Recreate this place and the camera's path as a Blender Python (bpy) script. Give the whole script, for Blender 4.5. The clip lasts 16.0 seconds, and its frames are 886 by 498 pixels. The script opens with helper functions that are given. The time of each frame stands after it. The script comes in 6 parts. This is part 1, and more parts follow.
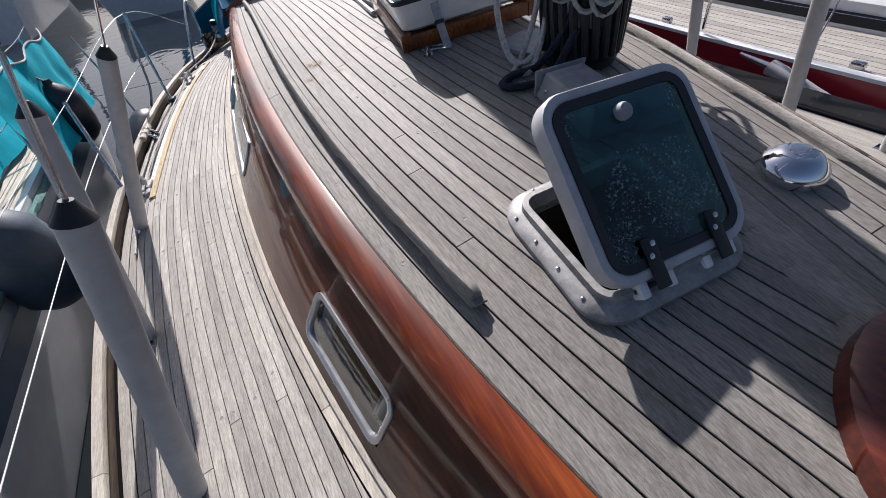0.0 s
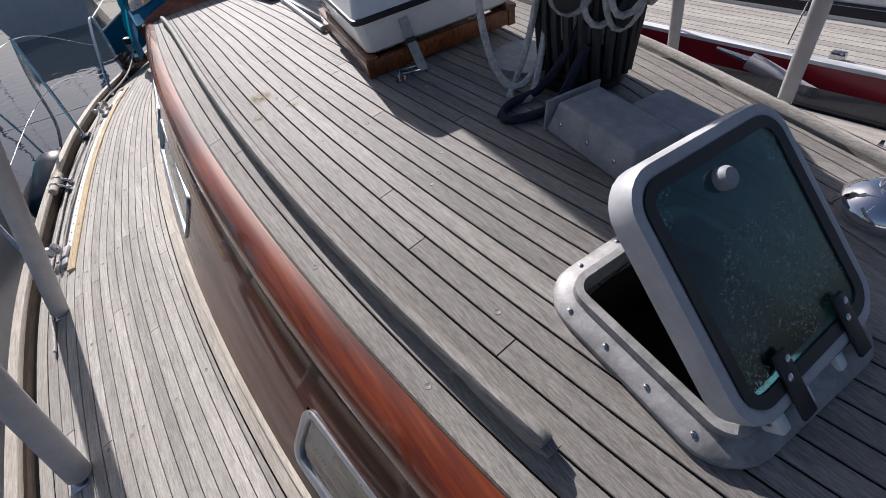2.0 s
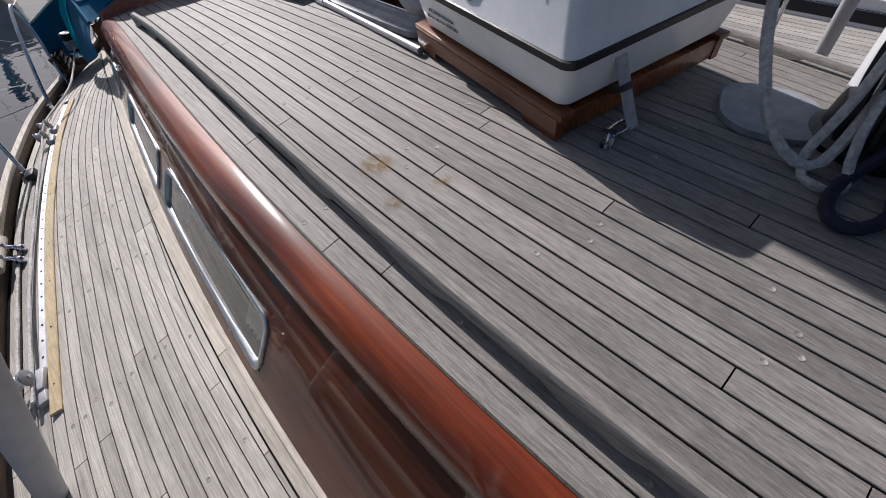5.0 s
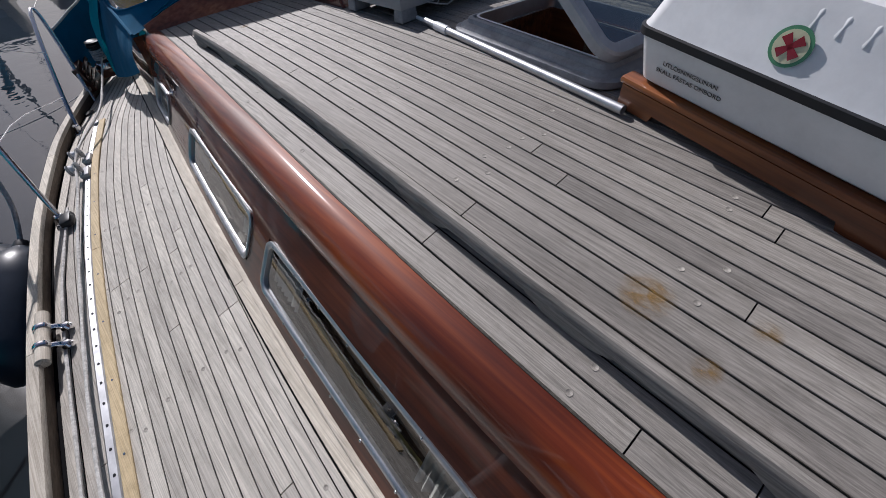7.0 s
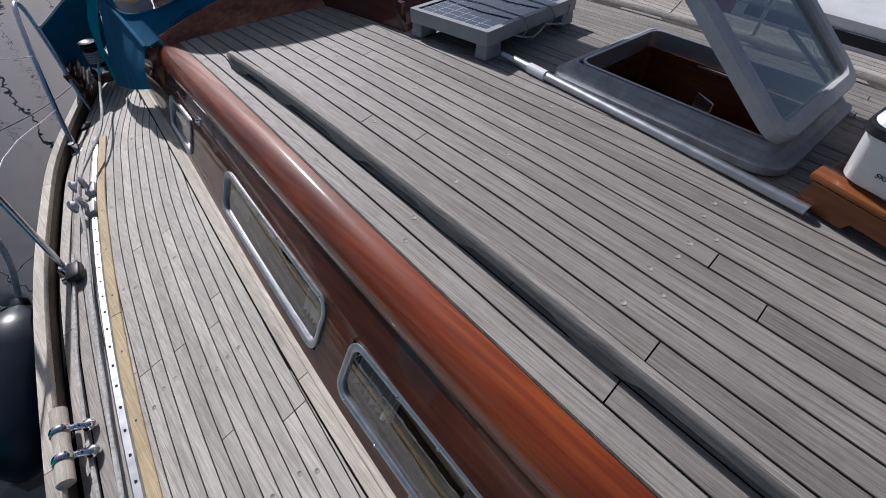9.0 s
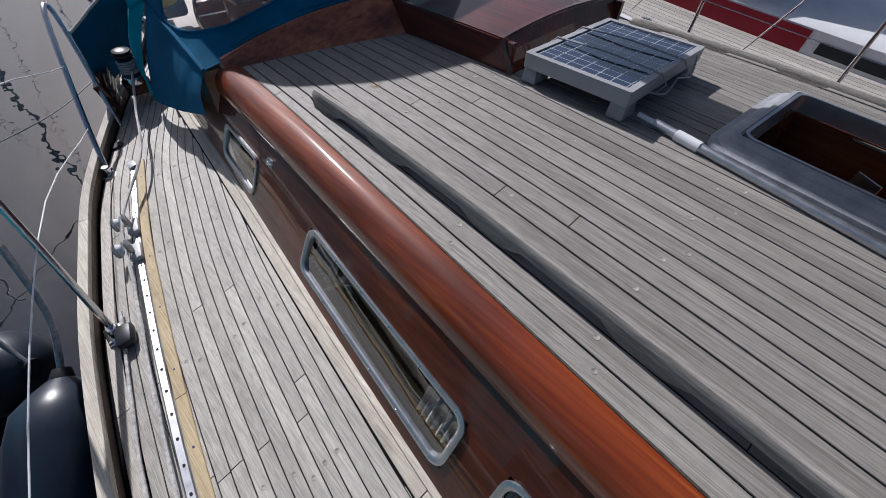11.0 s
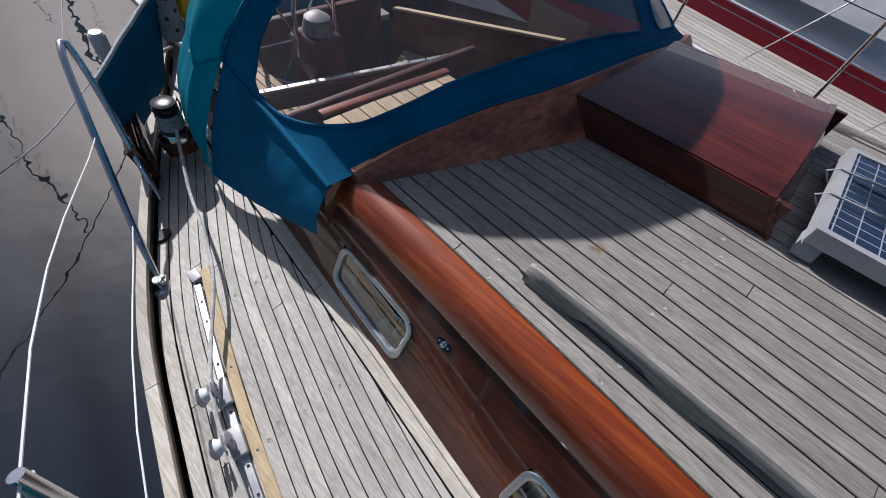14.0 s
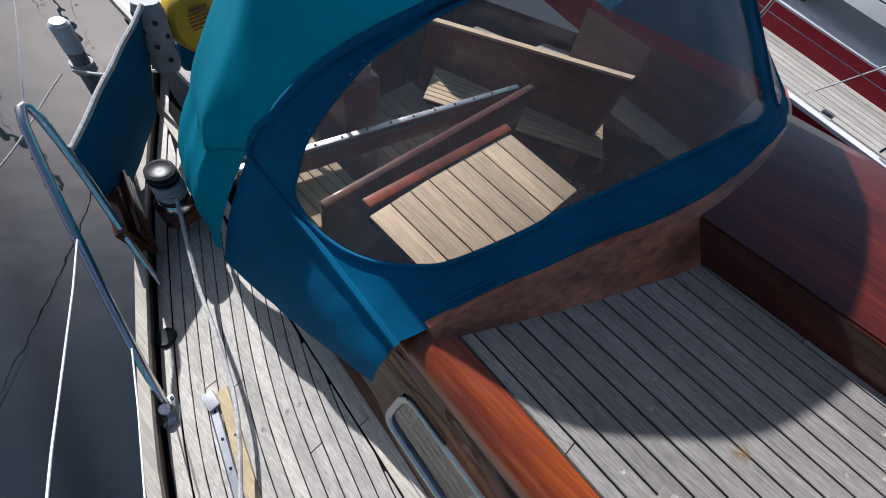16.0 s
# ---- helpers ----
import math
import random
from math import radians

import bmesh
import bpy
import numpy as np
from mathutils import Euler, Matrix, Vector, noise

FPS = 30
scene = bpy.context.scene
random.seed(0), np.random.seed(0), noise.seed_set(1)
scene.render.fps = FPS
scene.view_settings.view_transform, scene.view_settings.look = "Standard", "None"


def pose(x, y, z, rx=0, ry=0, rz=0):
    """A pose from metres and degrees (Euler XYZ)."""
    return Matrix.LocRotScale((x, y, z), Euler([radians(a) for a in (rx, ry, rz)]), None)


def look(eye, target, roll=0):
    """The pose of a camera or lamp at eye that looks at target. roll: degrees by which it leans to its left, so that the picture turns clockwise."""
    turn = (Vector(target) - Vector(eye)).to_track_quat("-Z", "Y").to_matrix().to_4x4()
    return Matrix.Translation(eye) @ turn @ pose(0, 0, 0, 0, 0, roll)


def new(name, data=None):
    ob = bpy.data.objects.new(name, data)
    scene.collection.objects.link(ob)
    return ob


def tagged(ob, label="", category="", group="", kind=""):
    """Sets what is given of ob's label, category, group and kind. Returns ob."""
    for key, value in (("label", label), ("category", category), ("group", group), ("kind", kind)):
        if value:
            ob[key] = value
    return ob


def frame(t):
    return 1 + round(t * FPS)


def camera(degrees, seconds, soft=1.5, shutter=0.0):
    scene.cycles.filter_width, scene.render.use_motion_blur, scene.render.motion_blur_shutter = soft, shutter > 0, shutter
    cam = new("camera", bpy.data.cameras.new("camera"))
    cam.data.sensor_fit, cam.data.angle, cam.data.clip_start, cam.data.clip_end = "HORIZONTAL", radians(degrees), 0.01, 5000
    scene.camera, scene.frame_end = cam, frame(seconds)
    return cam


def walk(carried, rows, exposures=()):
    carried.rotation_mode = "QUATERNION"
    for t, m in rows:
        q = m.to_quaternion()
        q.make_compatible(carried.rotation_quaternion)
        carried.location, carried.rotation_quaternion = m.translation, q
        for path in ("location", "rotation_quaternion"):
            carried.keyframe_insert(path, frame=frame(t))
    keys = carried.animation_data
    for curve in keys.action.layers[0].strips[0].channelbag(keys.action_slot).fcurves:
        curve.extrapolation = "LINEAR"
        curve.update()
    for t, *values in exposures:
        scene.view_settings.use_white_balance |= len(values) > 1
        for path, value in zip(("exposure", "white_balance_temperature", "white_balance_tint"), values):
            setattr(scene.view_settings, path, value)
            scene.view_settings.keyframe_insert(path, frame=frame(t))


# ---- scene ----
cam = camera(94.0, 16.0, soft=0.7)
PATH = [
    (0, (0.000, -0.000, 1.430), (0.542, 1.367, 0.074), -9.4),
    (0.5, (-0.001, 0.110, 1.424), (0.594, 1.447, 0.060), -9.9),
    (1, (0.018, 0.234, 1.425), (0.658, 1.539, 0.051), -10.0),
    (1.5, (0.055, 0.367, 1.432), (0.726, 1.642, 0.045), -10.1),
    (2, (0.076, 0.477, 1.429), (0.773, 1.729, 0.034), -10.4),
    (2.5, (0.093, 0.609, 1.440), (0.804, 1.831, 0.026), -10.5),
    (3, (0.103, 0.788, 1.431), (0.832, 1.982, 0.001), -10.5),
    (3.5, (0.074, 1.020, 1.444), (0.834, 2.155, -0.017), -9.6),
    (4, (0.007, 1.239, 1.450), (0.810, 2.338, -0.015), -8.2),
    (4.2, (-0.028, 1.325, 1.452), (0.793, 2.405, -0.018), -7.6),
    (6.3, (-0.256, 2.236, 1.388), (0.629, 3.313, -0.045), -4.5),
    (6.5, (-0.267, 2.335, 1.407), (0.619, 3.397, -0.039), -4.3),
    (7, (-0.291, 2.560, 1.436), (0.610, 3.596, -0.018), -3.0),
    (7.5, (-0.296, 2.734, 1.483), (0.609, 3.746, 0.015), -2.1),
    (8, (-0.293, 2.868, 1.512), (0.617, 3.861, 0.034), -1.4),
    (8.5, (-0.287, 3.011, 1.515), (0.628, 3.985, 0.027), -0.7),
    (9, (-0.307, 3.207, 1.503), (0.631, 4.147, 0.007), 1.0),
    (9.2, (-0.331, 3.297, 1.492), (0.630, 4.214, -0.003), 2.5),
    (11.3, (-0.409, 3.947, 1.530), (0.561, 4.847, 0.031), 5.7),
    (11.5, (-0.389, 4.027, 1.489), (0.580, 4.944, -0.001), 5.8),
    (12, (-0.428, 4.233, 1.497), (0.563, 5.117, 0.001), 7.4),
    (12.5, (-0.467, 4.466, 1.519), (0.548, 5.300, 0.012), 9.2),
    (13, (-0.459, 4.743, 1.545), (0.564, 5.519, 0.012), 11.4),
    (13.5, (-0.434, 4.983, 1.553), (0.595, 5.718, 0.003), 12.7),
    (14, (-0.421, 5.165, 1.585), (0.611, 5.851, 0.016), 14.4),
    (14.5, (-0.403, 5.357, 1.608), (0.633, 5.984, 0.017), 16.5),
    (15, (-0.365, 5.547, 1.623), (0.672, 6.118, 0.012), 18.7),
    (15.5, (-0.291, 5.760, 1.627), (0.736, 6.272, -0.011), 21.2),
    (16, (-0.168, 5.912, 1.622), (0.818, 6.403, -0.048), 22.0),
]
def glide(rows):
    return [(t, look(eye, target, roll)) for t, eye, target, roll in rows]


walk(cam, glide(PATH), exposures=[(0.0, 0.54, 6150, 16), (4.0, 0.29, 6150, 16), (8.0, 0.04, 5950, 16), (12.0, 0.14, 5900, 15), (14.0, 0.27, 5900, 15), (16.0, 0.56, 5850, 13)])

# ---- world and sun ----
SUN_AZ, SUN_EL = radians(10.0), radians(37.0)      # measured from +y towards +x
world = bpy.data.worlds.new("world")
scene.world = world
world.use_nodes = True
wn = world.node_tree
sky = wn.nodes.new("ShaderNodeTexSky")
sky.sky_type, sky.sun_disc = "NISHITA", False
sky.sun_elevation, sky.sun_rotation = SUN_EL, SUN_AZ
sky.air_density, sky.dust_density, sky.ozone_density = 1.0, 3.0, 2.0
wn.links.new(sky.outputs[0], wn.nodes["Background"].inputs[0])
wn.nodes["Background"].inputs[1].default_value = 0.051
sun = bpy.data.lights.new("sun", "SUN")
sun.energy, sun.angle, sun.color = 4.6, radians(0.6), (1.0, 0.95, 0.88)
sun_ob = new("sun", sun)
sun_dir = Vector((math.sin(SUN_AZ) * math.cos(SUN_EL), math.cos(SUN_AZ) * math.cos(SUN_EL), math.sin(SUN_EL)))
sun_ob.matrix_world = look(sun_dir * 40, (0, 0, 0))


# ---- materials ----
def shader(name, rough=0.5, metal=0.0):
    m = bpy.data.materials.new(name)
    m.use_nodes = True
    b = m.node_tree.nodes["Principled BSDF"]
    b.inputs["Roughness"].default_value, b.inputs["Metallic"].default_value = rough, metal
    return m, m.node_tree, b


def node(nt, kind, **props):
    n = nt.nodes.new(kind)
    for k, v in props.items():
        n.inputs[k].default_value = v
    return n


def coords(nt, scale):
    tc, mp = nt.nodes.new("ShaderNodeTexCoord"), nt.nodes.new("ShaderNodeMapping")
    mp.inputs["Scale"].default_value = scale
    nt.links.new(tc.outputs["Object"], mp.inputs[0])
    return mp.outputs[0]


def ramp(nt, fac, stops):
    r = nt.nodes.new("ShaderNodeValToRGB")
    for i, (p, c) in enumerate(stops):
        e = r.color_ramp.elements[i] if i < 2 else r.color_ramp.elements.new(p)
        e.position, e.color = p, (*c, 1)
    nt.links.new(fac, r.inputs[0])
    return r.outputs[0]


def mix(nt, kind, fac, a, b):
    m = nt.nodes.new("ShaderNodeMix")
    m.data_type, m.blend_type = "RGBA", kind
    for sock, v in ((m.inputs[0], fac), (m.inputs[6], a), (m.inputs[7], b)):
        if isinstance(v, (int, float)):
            sock.default_value = v
        elif isinstance(v, tuple):
            sock.default_value = (*v, 1)
        else:
            nt.links.new(v, sock)
    return m.outputs[2]


def bump(nt, b, height, strength, dist=0.002):
    n = node(nt, "ShaderNodeBump", Strength=strength, Distance=dist)
    nt.links.new(height, n.inputs["Height"])
    nt.links.new(n.outputs[0], b.inputs["Normal"])


def noise_tex(nt, vec, scale, detail=5.0, rough=0.6):
    n = node(nt, "ShaderNodeTexNoise", Scale=scale, Detail=detail, Roughness=rough)
    nt.links.new(vec, n.inputs["Vector"])
    return n.outputs[0]


def teak(name, dark, light, grain=(70, 1.2, 70), rough=0.75):
    """Weathered wood with fine grain along y, long light and dark streaks, and a tone of its own for each plank."""
    m, nt, b = shader(name, rough)
    g = noise_tex(nt, coords(nt, grain), 3.0, 8, 0.65)
    broad = noise_tex(nt, coords(nt, (9, 0.8, 9)), 1.6, 3, 0.5)
    spots = noise_tex(nt, coords(nt, (5, 5, 5)), 4.0, 6, 0.7)
    fine = noise_tex(nt, coords(nt, (grain[0] * 2.6, grain[1] * 0.45, grain[2] * 2.6)), 3.0, 3, 0.5)
    pores = noise_tex(nt, coords(nt, (1, 0.3, 1)), 420, 3, 0.6)
    c = ramp(nt, g, [(0.28, dark), (0.62, light)])
    c = mix(nt, "MULTIPLY", 0.4, c, ramp(nt, fine, [(0.40, (0.52, 0.51, 0.50)), (0.54, (1.06, 1.05, 1.04))]))
    c = mix(nt, "MULTIPLY", 0.16, c, ramp(nt, pores, [(0.36, (0.55, 0.55, 0.55)), (0.52, (1, 1, 1))]))
    c = mix(nt, "MULTIPLY", 0.55, c, ramp(nt, broad, [(0.3, (0.62, 0.60, 0.58)), (0.7, (1.08, 1.06, 1.03))]))
    c = mix(nt, "MULTIPLY", 0.36, c, ramp(nt, spots, [(0.33, (0.68, 0.66, 0.62)), (0.52, (1, 1, 1))]))
    info = nt.nodes.new("ShaderNodeObjectInfo")
    tone = ramp(nt, info.outputs["Random"], [(0.0, (0.72, 0.71, 0.70)), (1.0, (1.12, 1.11, 1.08))])
    c = mix(nt, "MULTIPLY", 0.8, c, tone)
    nt.links.new(c, b.inputs["Base Color"])
    bump(nt, b, mix(nt, "ADD", 1.0, g, fine), 0.35, 0.0012)
    return m


def varnish(name, dark, mid, light, rough=0.06, wavy=0.10, grain=(40, 1.0, 18), patches=(4, 0.9, 4)):
    """Varnished mahogany: figured red-brown wood under a glossy coat."""
    m, nt, b = shader(name, 0.55)
    g = noise_tex(nt, coords(nt, grain), 2.0, 6, 0.55)
    broad = noise_tex(nt, coords(nt, patches), 1.5, 3, 0.5)
    c = ramp(nt, g, [(0.25, dark), (0.5, mid), (0.78, light)])
    c = mix(nt, "MULTIPLY", 0.8, c, ramp(nt, broad, [(0.34, (0.30, 0.24, 0.24)), (0.50, (0.85, 0.8, 0.78)), (0.66, (1.3, 1.4, 1.2))]))
    nt.links.new(c, b.inputs["Base Color"])
    b.inputs["Coat Weight"].default_value, b.inputs["Coat Roughness"].default_value = 0.8, rough
    b.inputs["Specular IOR Level"].default_value = 0.2
    wave = noise_tex(nt, coords(nt, (14, 3, 14)), 2.0, 3, 0.6)
    bump(nt, b, wave, wavy, 0.004)
    return m


def plain(name, colour, rough=0.5, metal=0.0, vary=0.25, scale=6.0, bumps=0.0, coat=0.0):
    m, nt, b = shader(name, rough, metal)
    n1 = noise_tex(nt, coords(nt, (1, 1, 1)), scale, 6, 0.65)
    n2 = noise_tex(nt, coords(nt, (1, 1, 1)), scale * 9, 4, 0.6)
    lo = tuple(max(0.0, v * (1 - vary)) for v in colour)
    hi = tuple(min(1.0, v * (1 + vary * 0.5)) for v in colour)
    c = mix(nt, "MULTIPLY", vary, ramp(nt, n1, [(0.3, lo), (0.65, hi)]), ramp(nt, n2, [(0.3, (0.7, 0.7, 0.7)), (0.6, (1, 1, 1))]))
    nt.links.new(c, b.inputs["Base Color"])
    r = nt.nodes.new("ShaderNodeMapRange")
    r.inputs["To Min"].default_value, r.inputs["To Max"].default_value = max(0.02, rough * 0.75), min(1, rough * 1.3)
    nt.links.new(n1, r.inputs[0])
    nt.links.new(r.outputs[0], b.inputs["Roughness"])
    b.inputs["Coat Weight"].default_value = coat
    if bumps:
        bump(nt, b, n2, bumps, 0.002)
    return m


def glass(name, tint, rough=0.02):
    m, nt, b = shader(name, rough)
    b.inputs["Base Color"].default_value = (*tint, 1)
    b.inputs["Transmission Weight"].default_value = 1.0
    b.inputs["IOR"].default_value = 1.5
    return m


def cloth(name, colour, rough=0.85):
    m, nt, b = shader(name, rough)
    folds = noise_tex(nt, coords(nt, (1, 1, 1)), 5, 4, 0.55)
    weave = noise_tex(nt, coords(nt, (1, 1, 1)), 400, 2, 0.5)
    lo, hi = tuple(v * 0.8 for v in colour), tuple(v * 1.12 for v in colour)
    nt.links.new(ramp(nt, folds, [(0.3, lo), (0.7, hi)]), b.inputs["Base Color"])
    b.inputs["Specular IOR Level"].default_value = 0.15
    both = mix(nt, "ADD", 0.15, folds, weave)
    bump(nt, b, both, 0.35, 0.012)
    return m


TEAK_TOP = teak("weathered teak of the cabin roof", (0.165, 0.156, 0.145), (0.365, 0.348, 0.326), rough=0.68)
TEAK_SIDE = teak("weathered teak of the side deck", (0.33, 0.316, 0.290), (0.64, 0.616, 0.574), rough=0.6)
TEAK_RAIL = teak("weathered teak rail", (0.16, 0.152, 0.143), (0.33, 0.316, 0.298), (40, 3, 40))
TEAK_PALE = teak("scrubbed pale teak", (0.42, 0.38, 0.32), (0.66, 0.62, 0.55), (50, 2, 50))
OAK = teak("bare yellow wood strip", (0.50, 0.39, 0.22), (0.70, 0.57, 0.36), (60, 2, 60))
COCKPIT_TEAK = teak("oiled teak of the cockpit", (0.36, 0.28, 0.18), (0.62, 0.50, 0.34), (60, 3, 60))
CAULK = plain("black caulking", (0.006, 0.006, 0.007), 0.95)
CAULK.node_tree.nodes["Principled BSDF"].inputs["Specular IOR Level"].default_value = 0.08
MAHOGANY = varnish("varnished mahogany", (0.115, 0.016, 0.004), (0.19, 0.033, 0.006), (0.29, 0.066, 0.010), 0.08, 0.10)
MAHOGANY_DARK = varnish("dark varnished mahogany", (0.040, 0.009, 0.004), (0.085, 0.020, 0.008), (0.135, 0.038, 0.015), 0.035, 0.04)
HOOD_WOOD = varnish("red-brown varnished hood", (0.045, 0.007, 0.004), (0.085, 0.012, 0.006), (0.14, 0.024, 0.009), 0.025, 0.06)
CRADLE_WOOD = varnish("orange-brown varnished cradle", (0.07, 0.018, 0.005), (0.18, 0.052, 0.013), (0.30, 0.10, 0.026), 0.2)
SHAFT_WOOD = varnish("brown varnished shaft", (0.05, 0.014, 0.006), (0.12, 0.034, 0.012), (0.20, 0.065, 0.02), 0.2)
COAMING_PALE = varnish("sun-bleached mahogany board", (0.16, 0.036, 0.016), (0.34, 0.095, 0.045), (0.46, 0.16, 0.085), 0.3, 0.04, (1.2, 30, 30), (2.5, 2.5, 6))
WHITE = plain("white gelcoat", (0.74, 0.75, 0.76), 0.3, vary=0.1, coat=0.3)
GREY_HULL = plain("pale grey topsides", (0.55, 0.57, 0.6), 0.35, vary=0.1, coat=0.3)
GREY_PLASTIC = plain("grey plastic", (0.30, 0.31, 0.33), 0.55, vary=0.3, scale=14)
PVC = plain("grey plastic shroud cover", (0.40, 0.41, 0.43), 0.5, vary=0.15, scale=10)
BLACK = plain("black rubber", (0.015, 0.016, 0.02), 0.45, vary=0.3)
STEEL = plain("stainless steel", (0.62, 0.63, 0.65), 0.18, 1.0, 0.15, 12)
CHROME = plain("polished chrome", (0.8, 0.8, 0.82), 0.05, 1.0, 0.05, 5)
ALUMINIUM = plain("anodised aluminium", (0.52, 0.53, 0.55), 0.42, 1.0, 0.12, 20)
ALU_PAINT = plain("silver painted aluminium", (0.46, 0.46, 0.475), 0.5, 0.15, 0.18, 9)
ALU_WORN = plain("scuffed grey aluminium", (0.33, 0.325, 0.32), 0.55, 0.25, 0.45, 16, 0.15)
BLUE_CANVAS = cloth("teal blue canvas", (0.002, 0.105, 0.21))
TURQUOISE = cloth("turquoise canvas", (0.005, 0.42, 0.55))
NAVY = plain("navy vinyl fender", (0.016, 0.024, 0.040), 0.35, vary=0.3)
NAVY_DUSTY = plain("dusty blue-grey fender", (0.06, 0.085, 0.115), 0.55, vary=0.35, scale=5)
ROPE_WHITE = plain("white rope", (0.52, 0.51, 0.49), 0.9, vary=0.4, scale=60, bumps=0.6)
ROPE_GREY = plain("grey rope", (0.34, 0.35, 0.37), 0.9, vary=0.4, scale=60, bumps=0.6)
ROPE_NAVY = plain("dark blue rope", (0.012, 0.016, 0.035), 0.85, vary=0.4, scale=60, bumps=0.5)
RED = plain("red boot stripe", (0.30, 0.012, 0.025), 0.3, vary=0.15, coat=0.4)
YELLOW = plain("yellow vinyl", (0.62, 0.40, 0.015), 0.45, vary=0.15)
SMOKED = glass("smoked hatch glass", (0.07, 0.24, 0.27), 0.06)
nt, b = SMOKED.node_tree, SMOKED.node_tree.nodes["Principled BSDF"]
salt = noise_tex(nt, coords(nt, (1, 1, 1)), 130, 4, 0.7)
patch = noise_tex(nt, coords(nt, (1, 1, 1)), 5, 3, 0.5)
crust = mix(nt, "MULTIPLY", 1.0, ramp(nt, salt, [(0.52, (0, 0, 0)), (0.64, (1, 1, 1))]), ramp(nt, patch, [(0.42, (0, 0, 0)), (0.6, (0.8, 0.8, 0.8))]))
nt.links.new(mix(nt, "MIX", crust, (0.07, 0.24, 0.27), (0.38, 0.46, 0.46)), b.inputs["Base Color"])
nt.links.new(mix(nt, "MIX", crust, (0.06, 0.06, 0.06), (0.6, 0.6, 0.6)), b.inputs["Roughness"])
nt.links.new(mix(nt, "MIX", crust, (1, 1, 1), (0.35, 0.35, 0.35)), b.inputs["Transmission Weight"])


def thin_sheet(name, tint, rough, gloss, creases, haze=0.0):
    """A thin clear sheet: light goes straight through, and a glossy face mirrors its surroundings."""
    m, nt, b = shader(name, rough)
    clear, gl = node(nt, "ShaderNodeBsdfTransparent", Color=(*tint, 1)), node(nt, "ShaderNodeBsdfGlossy", Roughness=rough)
    both, lw = nt.nodes.new("ShaderNodeMixShader"), nt.nodes.new("ShaderNodeLayerWeight")
    steep, fr = nt.nodes.new("ShaderNodeMath"), nt.nodes.new("ShaderNodeMath")
    steep.operation, fr.operation = "POWER", "MULTIPLY_ADD"
    steep.inputs[1].default_value, fr.inputs[1].default_value, fr.inputs[2].default_value = 4.0, 0.7, gloss
    nt.links.new(lw.outputs["Facing"], steep.inputs[0])
    nt.links.new(steep.outputs[0], fr.inputs[0])
    n = noise_tex(nt, coords(nt, (1, 1, 1)), 6, 3, 0.5)
    bp = node(nt, "ShaderNodeBump", Strength=creases, Distance=0.02)
    nt.links.new(n, bp.inputs["Height"])
    nt.links.new(bp.outputs[0], gl.inputs["Normal"])
    for a, c in ((fr.outputs[0], 0), (clear.outputs[0], 1), (gl.outputs[0], 2)):
        nt.links.new(a, both.inputs[c])
    if haze:
        milky, veil = node(nt, "ShaderNodeBsdfTranslucent", Color=(0.8, 0.76, 0.78, 1)), node(nt, "ShaderNodeMixShader", Fac=haze)
        nt.links.new(both.outputs[0], veil.inputs[1])
        nt.links.new(milky.outputs[0], veil.inputs[2])
        both = veil
    nt.links.new(both.outputs[0], nt.nodes["Material Output"].inputs["Surface"])
    return m


VINYL = thin_sheet("clear soft vinyl", (0.88, 0.84, 0.84), 0.25, 0.10, 0.35, 0.08)
PANE = thin_sheet("window glass", (0.68, 0.72, 0.70), 0.02, 0.21, 0.03)
# near black: the shade down in the hatch wells is put into the colour
DARK_IN = plain("cabin interior with shade in its colour", (0.03, 0.022, 0.018), 0.7)
CURTAIN = cloth("pale curtain", (0.55, 0.53, 0.50))
BROWN_IN = plain("brown cabin lining", (0.20, 0.10, 0.045), 0.5, vary=0.3)
PILE = plain("weathered mooring pile", (0.30, 0.29, 0.28), 0.85, vary=0.5, scale=10, bumps=0.8)


def water_material():
    m, nt, b = shader("harbour water", 0.02)
    b.inputs["Base Color"].default_value = (0.012, 0.017, 0.021, 1)
    b.inputs["IOR"].default_value = 1.85
    big = noise_tex(nt, coords(nt, (1, 1, 1)), 0.9, 2, 0.5)
    small = noise_tex(nt, coords(nt, (1, 1, 1)), 3.5, 2, 0.5)
    both = mix(nt, "MIX", 0.35, big, small)
    bump(nt, b, both, 0.16, 0.10)
    return m


WATER = water_material()


def solar_cells():
    m, nt, b = shader("solar cells", 0.12)
    br = node(nt, "ShaderNodeTexBrick", Scale=1.0)
    br.offset = 0.0
    br.inputs["Brick Width"].default_value, br.inputs["Row Height"].default_value = 0.052, 0.0665
    br.inputs["Mortar Size"].default_value = 0.0022
    br.inputs["Color1"].default_value = br.inputs["Color2"].default_value = (0.012, 0.022, 0.05, 1)
    br.inputs["Mortar"].default_value = (0.35, 0.37, 0.4, 1)
    nt.links.new(coords(nt, (1, 1, 1)), br.inputs["Vector"])
    nt.links.new(br.outputs[0], b.inputs["Base Color"])
    b.inputs["Coat Weight"].default_value, b.inputs["Coat Roughness"].default_value = 1.0, 0.03
    return m


SOLAR = solar_cells()


# ---- building helpers ----
def mesh_of(name, bm, material, smooth=True):
    me = bpy.data.meshes.new(name)
    bmesh.ops.recalc_face_normals(bm, faces=bm.faces)
    bm.to_mesh(me)
    bm.free()
    me.materials.append(material)
    if smooth:
        for p in me.polygons:
            p.use_smooth = True
        me.set_sharp_from_angle(angle=radians(38))
    return me


def part(name, bm, material, parent, label="", smooth=True):
    ob = new(name, mesh_of(name, bm, material, smooth))
    ob.parent = parent
    return tagged(ob, label)


